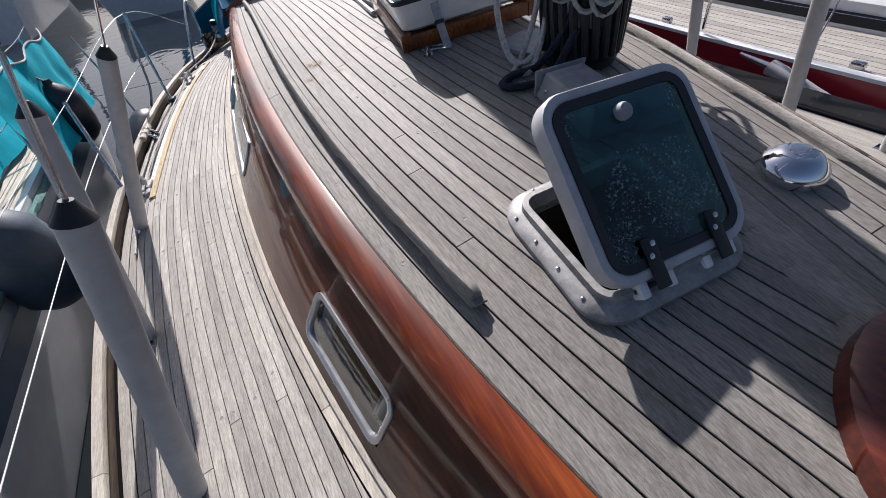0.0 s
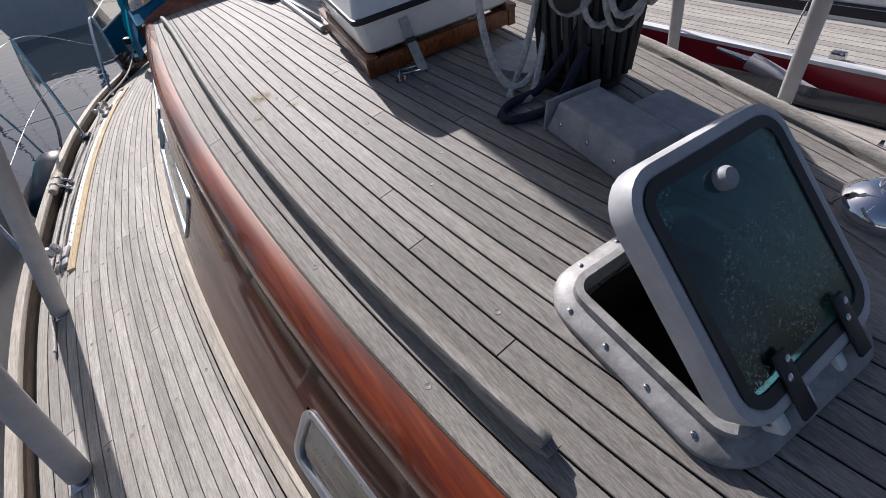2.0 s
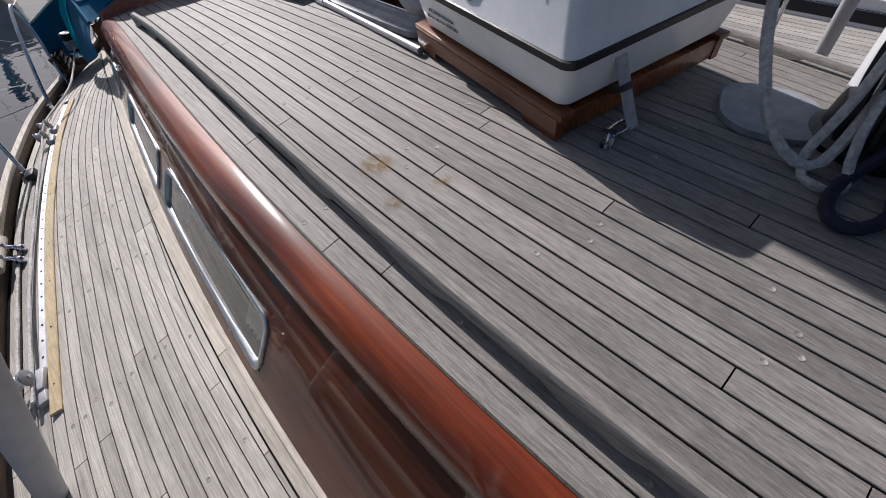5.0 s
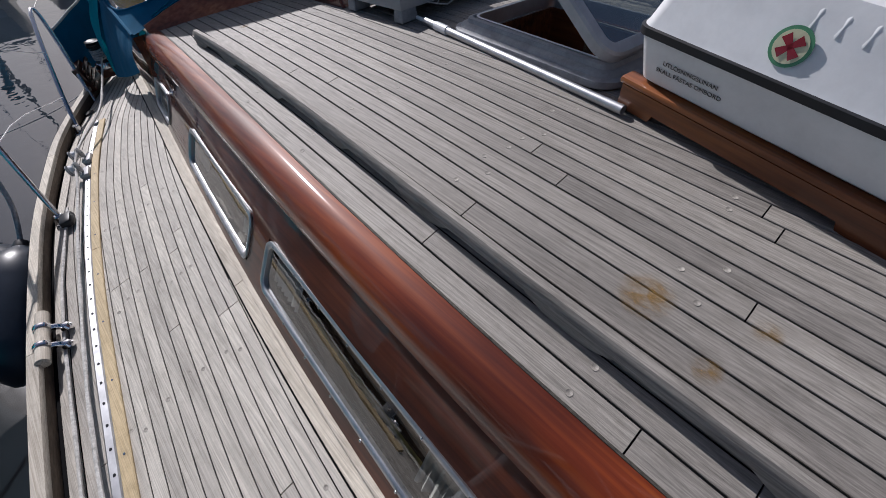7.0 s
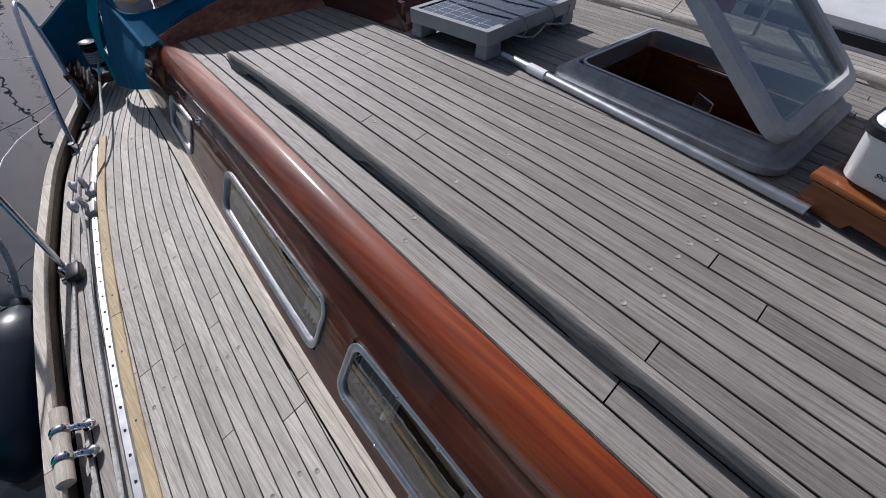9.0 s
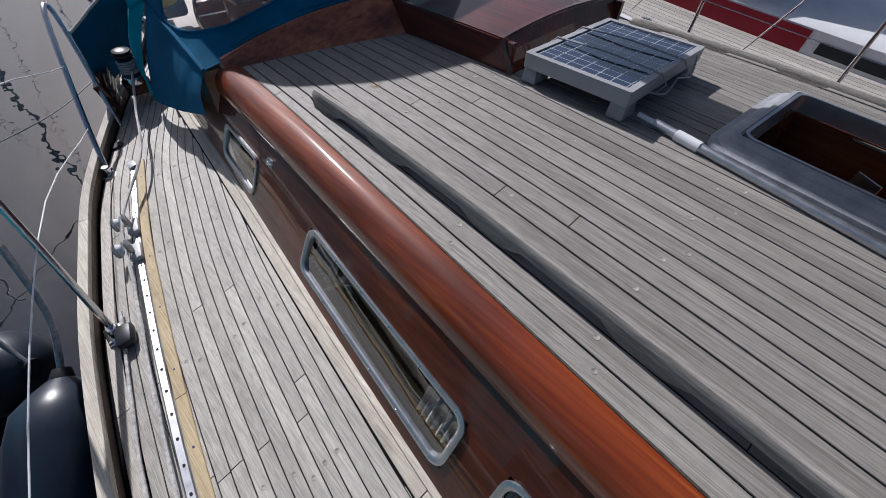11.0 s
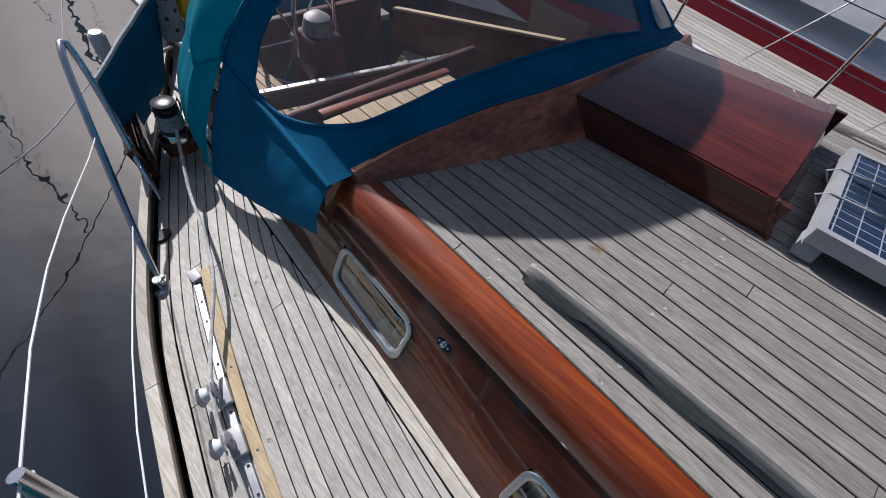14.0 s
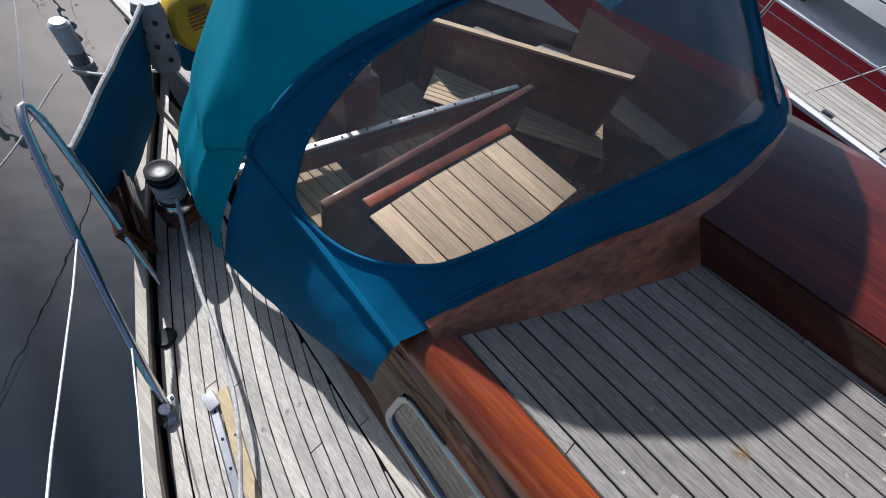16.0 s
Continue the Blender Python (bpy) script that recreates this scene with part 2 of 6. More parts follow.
def single(name, bm, material, label, category, group="", kind=""):
    return tagged(new(name, mesh_of(name, bm, material)), label, category, group, kind)


def thing(name, m, label, category, group="", kind=""):
    ob = new(name)
    ob.matrix_world = m
    ob.empty_display_size = 0.05
    return tagged(ob, label, category, group, kind)


def block(size, m=Matrix(), bevel=0.004, bm=None, segments=2):
    """A box of that size, centred at m, with rounded edges."""
    own = bmesh.new()
    bmesh.ops.create_cube(own, size=1.0)
    bmesh.ops.scale(own, vec=size, verts=own.verts)
    if bevel:
        bmesh.ops.bevel(own, geom=own.edges[:], offset=min(bevel, min(size) * 0.45), segments=segments, affect="EDGES", profile=0.5)
    bmesh.ops.transform(own, matrix=m, verts=own.verts)
    if bm is None:
        return own
    add(bm, own)
    return bm


def add(bm, other):
    table = {v: bm.verts.new(v.co) for v in other.verts}
    for f in other.faces:
        try:
            bm.faces.new([table[v] for v in f.verts])
        except ValueError:
            pass
    other.free()


def lathe(profile, m=Matrix(), n=24, bm=None):
    """A turned shape: profile rows of (radius, height)."""
    own = bmesh.new()
    rings = [[own.verts.new((r * math.cos(2 * math.pi * k / n), r * math.sin(2 * math.pi * k / n), z)) for k in range(n)] for r, z in profile]
    for a, b in zip(rings, rings[1:]):
        for k in range(n):
            own.faces.new((a[k], a[(k + 1) % n], b[(k + 1) % n], b[k]))
    own.faces.new(list(reversed(rings[0])))
    own.faces.new(rings[-1])
    bmesh.ops.transform(own, matrix=m, verts=own.verts)
    if bm is None:
        return own
    add(bm, own)
    return bm


def smooth_line(points, step=0.06):
    """A Catmull-Rom curve through the points."""
    p = [Vector(q) for q in points]
    if len(p) < 3:
        return p
    p = [p[0] * 2 - p[1]] + p + [p[-1] * 2 - p[-2]]
    out = []
    for a, b, c, d in zip(p, p[1:], p[2:], p[3:]):
        n = max(2, int((c - b).length / step))
        for k in range(n):
            t = k / n
            out.append(0.5 * ((2 * b) + (c - a) * t + (2 * a - 5 * b + 4 * c - d) * t * t + (3 * b - a - 3 * c + d) * t ** 3))
    return out + [p[-2]]


def tube(points, radius, n=10, bm=None, step=0.06, taper=None, twist=0.0):
    """A rod or rope along a smooth line."""
    pts = smooth_line(points, step)
    own = bm if bm is not None else bmesh.new()
    rings, side = [], None
    for i, p in enumerate(pts):
        d = (pts[min(i + 1, len(pts) - 1)] - pts[max(i - 1, 0)]).normalized()
        if side is None:
            side = d.orthogonal().normalized()
        side = (side - d * side.dot(d)).normalized()
        up = d.cross(side)
        r = radius if taper is None else radius + (taper - radius) * i / (len(pts) - 1)
        ring = []
        for k in range(n):
            a = 2 * math.pi * k / n
            rr = r * (1 + twist * math.cos(3 * a + i * 1.1)) if twist else r
            ring.append(own.verts.new(p + (side * math.cos(a) + up * math.sin(a)) * rr))
        rings.append(ring)
    for a, b in zip(rings, rings[1:]):
        for k in range(n):
            own.faces.new((a[k], a[(k + 1) % n], b[(k + 1) % n], b[k]))
    own.faces.new(list(reversed(rings[0])))
    own.faces.new(rings[-1])
    return own


def skin(rows, bm=None, close=False):
    """A surface through rows of points."""
    own = bm if bm is not None else bmesh.new()
    vs = [[own.verts.new(p) for p in r] for r in rows]
    for a, b in zip(vs, vs[1:]):
        m = len(a)
        for k in range(m if close else m - 1):
            own.faces.new((a[k], a[(k + 1) % m], b[(k + 1) % m], b[k]))
    if close:
        own.faces.new(list(reversed(vs[0])))
        own.faces.new(vs[-1])
    return own


def rounded(w, h, r, n=6):
    """The outline of a rectangle with round corners, centred."""
    out = []
    for cx, cy, a0 in ((w / 2 - r, h / 2 - r, 0), (-w / 2 + r, h / 2 - r, 90), (-w / 2 + r, -h / 2 + r, 180), (w / 2 - r, -h / 2 + r, 270)):
        for k in range(n + 1):
            a = radians(a0 + 90 * k / n)
            out.append((cx + r * math.cos(a), cy + r * math.sin(a)))
    return out


def ring_frame(w, h, r, band, profile, m=Matrix(), n=6):
    """A rounded frame: the profile gives (inset, height) pairs round a closed section, inset in units of the band."""
    own = bmesh.new()
    rows = []
    for inset, z in profile:
        k = inset * band
        rows.append([(x, y, z) for x, y in rounded(w - 2 * k, h - 2 * k, max(0.004, r - k), n)])
    vs = [[own.verts.new(p) for p in row] for row in rows]
    for i in range(len(vs)):
        a, b = vs[i], vs[(i + 1) % len(vs)]
        for k in range(len(a)):
            own.faces.new((a[k], a[(k + 1) % len(a)], b[(k + 1) % len(a)], b[k]))
    bmesh.ops.transform(own, matrix=m, verts=own.verts)
    return own


def plate(w, h, r, thick, m=Matrix(), n=6, bevel=0.0):
    own = bmesh.new()
    outline = rounded(w, h, r, n)
    lo = [own.verts.new((x, y, 0)) for x, y in outline]
    hi = [own.verts.new((x, y, thick)) for x, y in outline]
    for k in range(len(lo)):
        own.faces.new((lo[k], lo[(k + 1) % len(lo)], hi[(k + 1) % len(lo)], hi[k]))
    own.faces.new(list(reversed(lo)))
    own.faces.new(hi)
    bmesh.ops.transform(own, matrix=m, verts=own.verts)
    return own


def text_mesh(body, size, depth=0.0005):
    cu = bpy.data.curves.new("lettering", "FONT")
    cu.body, cu.size, cu.extrude, cu.align_x, cu.align_y = body, size, depth, "CENTER", "CENTER"
    tmp = new("lettering", cu)
    me = bpy.data.meshes.new_from_object(tmp.evaluated_get(bpy.context.evaluated_depsgraph_get()))
    bpy.data.objects.remove(tmp)
    return me

# ---- the yacht's lines ----
def cubic(a, b, c, d, lo, hi):
    """A cubic in y, carried on straight past its ends."""
    f = lambda y: ((a * y + b) * y + c) * y + d
    g = lambda y: (3 * a * y + 2 * b) * y + c
    return lambda y: f(lo) + g(lo) * (y - lo) * 0.8 if y < lo else (f(hi) + g(hi) * (y - hi) if y > hi else f(y))


roof_edge = cubic(-0.00382, 0.05849, -0.2182, 0.34759, 0.0, 6.3)        # x of the roof planking's starboard edge
side_foot = cubic(-0.00464, 0.07498, -0.27554, 0.02522, 0.0, 6.3)       # x of the foot of the cabin side
rail_line = cubic(-0.00664, 0.07738, -0.24334, 0.47924, 0.4, 5.2)       # x of the starboard grab rail


def toe_line(y):
    """x of the outer edge of the starboard bulwark."""
    knots = ((-3.0, -0.55), (0.0, -0.98), (1.3, -1.10), (2.0, -1.14), (3.0, -1.14), (3.9, -1.05), (4.5, -0.975), (5.3, -0.85), (5.9, -0.71), (6.4, -0.57), (7.1, -0.27), (7.6, -0.03), (8.2, 0.30), (9.0, 0.75))
    return spline(knots, y)


def spline(knots, y):
    ys, xs = [k[0] for k in knots], [k[1] for k in knots]
    if y <= ys[0]:
        return xs[0] + (xs[1] - xs[0]) / (ys[1] - ys[0]) * (y - ys[0])
    if y >= ys[-1]:
        return xs[-1]
    i = max(k for k in range(len(ys) - 1) if ys[k] <= y)
    slope = [(xs[min(k + 1, len(xs) - 1)] - xs[max(k - 1, 0)]) / (ys[min(k + 1, len(ys) - 1)] - ys[max(k - 1, 0)]) for k in (i, i + 1)]
    h = ys[i + 1] - ys[i]
    t = (y - ys[i]) / h
    return ((2 * t ** 3 - 3 * t * t + 1) * xs[i] + (t ** 3 - 2 * t * t + t) * h * slope[0] + (3 * t * t - 2 * t ** 3) * xs[i + 1] + (t ** 3 - t * t) * h * slope[1])


def base_y(x):
    return spline(((-0.1, 6.22), (0.17, 6.09), (0.45, 5.93), (0.75, 5.77), (1.07, 5.63), (1.5, 5.55), (2.0, 5.56), (2.5, 5.66)), x)


def port_edge(y):
    return spline(((-3, 1.1), (0.0, 1.68), (1.0, 1.90), (1.6, 2.06), (2.2, 2.16), (3.5, 2.35), (6.0, 2.58), (8.0, 2.6)), y)


def roof_z(x, y):
    y = min(max(y, -0.5), 6.6)
    return 0.485 + 0.138 * y - 0.02 * y * y - 0.0825 * (x - 1.35) ** 2


def deck_z(x, y):
    y = min(max(y, -1.0), 8.0)
    return -0.083 + 0.21 * max(min(x, 0.6), -1.6) + 0.113 * y - 0.0166 * y * y


def roof_at(x, y, dz=0.0):
    return Vector((x, y, roof_z(x, y) + dz))


def deck_at(x, y, dz=0.0):
    return Vector((x, y, deck_z(x, y) + dz))


def steps(a, b, size):
    n = max(1, int(math.ceil((b - a) / size)))
    return [a + (b - a) * k / n for k in range(n + 1)]


FRONT, AFT = -1.6, 6.5
HATCH = (0.64, 1.03, 0.46, 0.86)          # the fore hatch's opening: x0, x1, y0, y1
SKYLIGHT = (1.20, 1.73, 3.28, 3.98)       # the midships hatch's opening
HOLES = (HATCH, SKYLIGHT)


def plank_mesh(x0, x1, ya, yb, height, gap=0.0064, thick=0.010, lift=0.0):
    own = bmesh.new()
    rows = []
    for y in steps(ya, yb, 0.16):
        a, b = x0(y) + gap / 2, x1(y) - gap / 2
        e = 0.0016
        rows.append([(a, y, height(a, y) - thick), (a, y, height(a, y) + lift - e), (a + e, y, height(a, y) + lift), (b - e, y, height(b, y) + lift), (b, y, height(b, y) + lift - e), (b, y, height(b, y) - thick)])
    vs = [[own.verts.new(p) for p in r] for r in rows]
    for r, s in zip(vs, vs[1:]):
        for k in range(5):
            own.faces.new((r[k], r[k + 1], s[k + 1], s[k]))
    own.faces.new(vs[0])
    own.faces.new(list(reversed(vs[-1])))
    return own


def lay_planks(owner, x0, x1, ya, yb, height, joints, material, holes=(), gap=0.0058):
    """One strake of planks, butted at the joints and cut round the holes; returns the stretches laid."""
    cuts = [(ya, yb)]
    for hx0, hx1, hy0, hy1 in holes:
        mid = 0.5 * (x0((hy0 + hy1) / 2) + x1((hy0 + hy1) / 2))
        if hx0 < mid < hx1:
            cuts = [c for a, b in cuts for c in ((a, min(b, hy0)), (max(a, hy1), b)) if c[1] - c[0] > 0.02]
    for a, b in cuts:
        marks = [a] + sorted(j for j in joints if a + 0.15 < j < b - 0.15) + [b]
        for s, e in zip(marks, marks[1:]):
            part("plank", plank_mesh(x0, x1, s + 0.002, e - 0.002, height, gap), material, owner, smooth=False)
    return cuts


# ---- hull, decks and cabin ----
yacht = tagged(new("hull"), "grey-decked wooden sailing yacht hull afloat", "hull", kind="structure")
rows = []
for y in steps(-4.0, 9.0, 0.4):
    x = toe_line(y)
    far = 3.15 if y < 6.5 else 3.15 - (y - 6.5) * 0.6
    taper = 1.0 if y > 0 else max(0.1, 1 + y / 5)
    zs = deck_z(x, y)
    rows.append([(x + 0.01, y, zs + 0.02), (x - 0.02, y, zs - 0.25), (x + 0.06, y, -0.9), (x + 0.5, y, -1.5), (far - 0.5, y, -1.5), (far, y, -0.9), (far + 0.03, y, 0.1)])
part("hull_side", skin(rows), plain("dark blue topsides", (0.02, 0.03, 0.05), 0.25, coat=0.6), yacht)

side_deck = tagged(new("side_deck"), "weathered grey teak side deck with black caulked seams", "deck", kind="structure")
rows = [[deck_at(x, y, -0.006) for x in np.linspace(toe_line(y) + 0.03, side_foot(y) + 0.06, 8)] for y in steps(-3.0, 8.8, 0.2)]
part("caulking", skin(rows), CAULK, side_deck)
# port side deck, mostly hidden behind the cabin
rows = [[Vector((x, y, -0.02)) for x in (port_edge(y) - 0.1, 2.7, 3.12 if y < 6.5 else 3.12 - (y - 6.5) * 0.6)] for y in steps(-3.0, 7.2, 0.5)]
part("port_planking", skin(rows), TEAK_SIDE, side_deck)

roof = tagged(new("cabin_roof"), "weathered grey teak cabin roof with black caulked seams", "roof", kind="structure")
def seam(k, y):
    """Distance of the k-th roof seam from the planking's edge; the outer strakes are a little wider, and all taper aft."""
    fore = 0.069 * k if k <= 5 else 0.345 + 0.0634 * (k - 5)
    aft = 0.041 * min(k, 1) + 0.0618 * max(k - 1, 0)
    t = min(max((y - 3.7) / 2.2, 0.0), 1.15)
    return fore + (aft - fore) * t


def king(y):
    """x of the middle of the king plank that the strakes of both sides run into."""
    return spline(((-1.6, 0.86), (-0.4, 1.01), (0.37, 1.185), (1.0, 1.33), (1.6, 1.44), (2.4, 1.50), (6.6, 1.52)), y)


ROOF_JOINTS = {1: [-0.4, 2.335, 3.205, 5.9], 3: [0.9, 3.19], 5: [1.58, 4.18]}
seal = bmesh.new()


def strake(k, xs0, xs1, inside):
    if len(inside) < 3:
        return
    rnd = random.Random(k * 7 + 3)
    joints = []
    y = FRONT + rnd.uniform(0.3, 2.2)
    while y < AFT:
        joints.append(y)
        y += rnd.uniform(2.4, 4.2)
    joints = ROOF_JOINTS.get(k, joints)
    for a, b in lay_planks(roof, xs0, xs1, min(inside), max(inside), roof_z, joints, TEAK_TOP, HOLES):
        rows = [[(xs0(y), y, roof_z(xs0(y), y) - 0.005), (xs1(y), y, roof_z(xs1(y), y) - 0.005)] for y in steps(a, b, 0.3)]
        skin(rows, seal)


for k in range(30):
    xs0 = (lambda y, k=k: roof_edge(y) + seam(k, y))
    xs1 = (lambda y, k=k: roof_edge(y) + seam(k + 1, y))
    strake(k, xs0, xs1, [y for y in steps(FRONT, AFT, 0.02) if xs1(y) < king(y) - 0.022 and y < base_y(xs0(y)) + 0.03])
for k in range(26):
    xs0 = (lambda y, k=k: port_edge(y) - 0.012 - 0.0634 * (k + 1))
    xs1 = (lambda y, k=k: port_edge(y) - 0.012 - 0.0634 * k)
    strake(k + 40, xs0, xs1, [y for y in steps(FRONT, AFT, 0.02) if xs0(y) > king(y) + 0.022 and y < base_y(xs0(y)) + 0.03])
# the king plank itself lies a hair under the strakes that are let into it
for a, b in ((FRONT, 1.9), (1.903, 3.28), (4.06, 5.6)):
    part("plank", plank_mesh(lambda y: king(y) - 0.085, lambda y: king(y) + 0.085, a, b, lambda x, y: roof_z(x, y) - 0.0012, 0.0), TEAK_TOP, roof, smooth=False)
part("caulking", seal, CAULK, roof)

# side deck planks run with the bulwark; a margin plank lies along the cabin
SP = 0.049
margin = lambda y: side_foot(y) - 0.056
SIDE_JOINTS = {4: [1.9, 4.52, 6.48], 6: [5.215, 7.3], 7: [2.6, 4.51], 8: [1.13, 4.05, 6.1], 9: [3.2, 5.20], 10: [2.3, 4.49], 12: [1.1, 3.94], 13: [2.8, 3.94]}
for k in range(28):
    x0 = lambda y, k=k: toe_line(y) + 0.115 + k * SP
    x1 = lambda y, k=k: min(toe_line(y) + 0.115 + (k + 1) * SP, margin(y) - 0.002)
    ok = [y for y in steps(-2.6, 8.6, 0.04) if x1(y) - x0(y) > 0.0045]
    runs, start = [], None
    for y in ok:
        if start is None or y - last > 0.05:
            if start is not None:
                runs.append((start, last))
            start = y
        last = y
    if start is not None:
        runs.append((start, last))
    rnd = random.Random(k * 13 + 5)
    for a, b in runs:
        if b - a < 0.3:
            continue
        joints, y = [], a + rnd.uniform(0.4, 2.0)
        while y < b:
            joints.append(y)
            y += rnd.uniform(1.4, 2.6)
        joints = SIDE_JOINTS.get(k, joints)
        lay_planks(side_deck, x0, x1, a, b, deck_z, joints, TEAK_SIDE, gap=0.0036)
lay_planks(side_deck, margin, lambda y: side_foot(y) - 0.004, -2.6, 8.6, lambda x, y: deck_z(x, y) + 0.002, [0.95, 2.9, 4.02, 6.05], TEAK_PALE)
lay_planks(side_deck, lambda y: toe_line(y) + 0.055, lambda y: toe_line(y) + 0.113, -2.6, 8.6, lambda x, y: deck_z(x, y) - 0.001, [0.4, 3.1, 5.0, 7.2], TEAK_SIDE)

# bulwark with its cap
bulwark = tagged(new("bulwark"), "low weathered wooden bulwark with a pale cap rail", "bulwark", kind="structure")
for a, b in ((-3.0, 1.2), (1.203, 4.35), (4.353, 6.1), (6.103, 8.9)):
    rows = []
    for y in steps(a, b, 0.15):
        x, z = toe_line(y), deck_z(toe_line(y), y)
        rows.append([(x, y, z + 0.092), (x + 0.004, y, z + 0.10), (x + 0.044, y, z + 0.098), (x + 0.048, y, z + 0.088), (x + 0.046, y, z + 0.07), (x + 0.001, y, z + 0.072)])
    part("cap_rail", skin(rows, close=True), TEAK_PALE, bulwark)
rows = []
for y in steps(-3.0, 8.9, 0.2):
    x, z = toe_line(y), deck_z(toe_line(y), y)
    rows.append([(x + 0.012, y, z + 0.073), (x + 0.036, y, z + 0.073), (x + 0.040, y, z - 0.02), (x + 0.008, y, z - 0.10)])
part("bulwark_plank", skin(rows, close=True), teak("oiled brown bulwark", (0.10, 0.075, 0.055), (0.22, 0.17, 0.13), (30, 2, 30)), bulwark, "brown inner face of the bulwark")

# cabin side with its windows
cabin = tagged(new("cabin_side"), "glossy dark varnished mahogany cabin side with a rounded red coaming", "cabin wall", kind="structure")


def cabin_point(y, u, out=0.0):
    """A point of the cabin side: u from 0 at the deck to 1 at the coaming."""
    a, b = roof_edge(y), side_foot(y)
    z0, z1 = deck_z(b, y), roof_z(a, y) - 0.10
    p = Vector((b + u * (a - 0.10 - b), y, z0 + u * (z1 - z0)))
    n = Vector((-(z1 - z0), 0, a - 0.10 - b)).normalized()
    return p + n * out


WINDOWS = ((0.68, 1.28), (2.66, 3.865), (4.03, 5.0), (5.555, 6.01))
U0, U1 = 0.17, 0.60


def wall_panel(ya, yb, ua, ub):
    rows = [[cabin_point(y, u) for u in (np.linspace(ua, ub, 4))] for y in steps(ya, yb, 0.12)]
    return skin(rows)


edges = [FRONT] + [e for w in WINDOWS for e in w] + [7.15]
body = bmesh.new()
for i, (a, b) in enumerate(zip(edges, edges[1:])):
    spans = ((-0.03, U0), (U1, 1.05)) if i % 2 else ((-0.03, U0), (U0, U1), (U1, 1.05))
    for ua, ub in spans:
        rows = [[cabin_point(y, u) for u in np.linspace(ua, ub, 3)] for y in steps(a, b, 0.1)]
        skin(rows, body)
bmesh.ops.remove_doubles(body, verts=body.verts, dist=0.0008)
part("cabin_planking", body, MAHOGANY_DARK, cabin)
rows = [[cabin_point(y, u, -0.25 if u < 0 or u > 1 else -0.3) for u in (-0.05, 0.5, 1.02)] for y in steps(FRONT, 6.4, 0.4)]
part("inner_lining", skin(rows), BROWN_IN, cabin)
# rounded coaming between the side and the roof planking
rows = []
for y in steps(FRONT, 6.28, 0.1):
    xa = roof_edge(y)
    za = roof_z(xa, y)
    r = [(xa - 0.004, y, za - 0.02), (xa - 0.004, y, za + 0.003)]
    for k in range(8):
        ang = radians(90 * k / 7)
        r.append((xa - 0.030 - 0.094 * math.sin(ang), y, za + 0.004 - 0.108 * (1 - math.cos(ang)) - 0.006 * k / 7))
    r += [(xa - 0.123, y, za - 0.132), (xa - 0.107, y, za - 0.140)]
    rows.append(r)
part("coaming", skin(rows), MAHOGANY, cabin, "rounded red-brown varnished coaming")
rows = [[(roof_edge(y) - 0.003, y, roof_z(roof_edge(y), y) + 0.001), (roof_edge(y) - 0.003, y, roof_z(roof_edge(y), y) + 0.0045), (roof_edge(y) + 0.004, y, roof_z(roof_edge(y), y) + 0.0045), (roof_edge(y) + 0.004, y, roof_z(roof_edge(y), y) - 0.004)] for y in steps(FRONT, 6.3, 0.05)]
part("sealant_bead", skin(rows), plain("cracked black and tan sealant", (0.06, 0.055, 0.045), 0.7, vary=0.8, scale=60, bumps=1.0), cabin)
# small moulding at the foot
rows = [[side_deckp + Vector(o) for o in ((0, 0, -0.005), (-0.012, 0, 0.0), (-0.012, 0, 0.012), (0, 0, 0.018), (0.01, 0, 0.018))] for side_deckp in (deck_at(side_foot(y), y) for y in steps(-1.6, 7.0, 0.12))]
part("foot_moulding", skin(rows), TEAK_PALE, cabin, "pale foot moulding")
# port side of the cabin and the front
rows = [[(port_edge(y), y, roof_z(port_edge(y), y)), (port_edge(y) + 0.05, y, roof_z(port_edge(y), y) - 0.02), (port_edge(y) + 0.09, y, roof_z(port_edge(y), y) - 0.10), (port_edge(y) + 0.16, y, -0.03)] for y in steps(FRONT, 7.0, 0.25)]
part("port_side", skin(rows), MAHOGANY_DARK, cabin)
rows = [[(x, FRONT + 0.02, roof_z(x, FRONT) - 0.001), (x, FRONT - 0.15, 0.0)] for x in np.linspace(roof_edge(FRONT) - 0.1, port_edge(FRONT) + 0.1, 8)]
part("front_side", skin(rows), MAHOGANY_DARK, cabin)


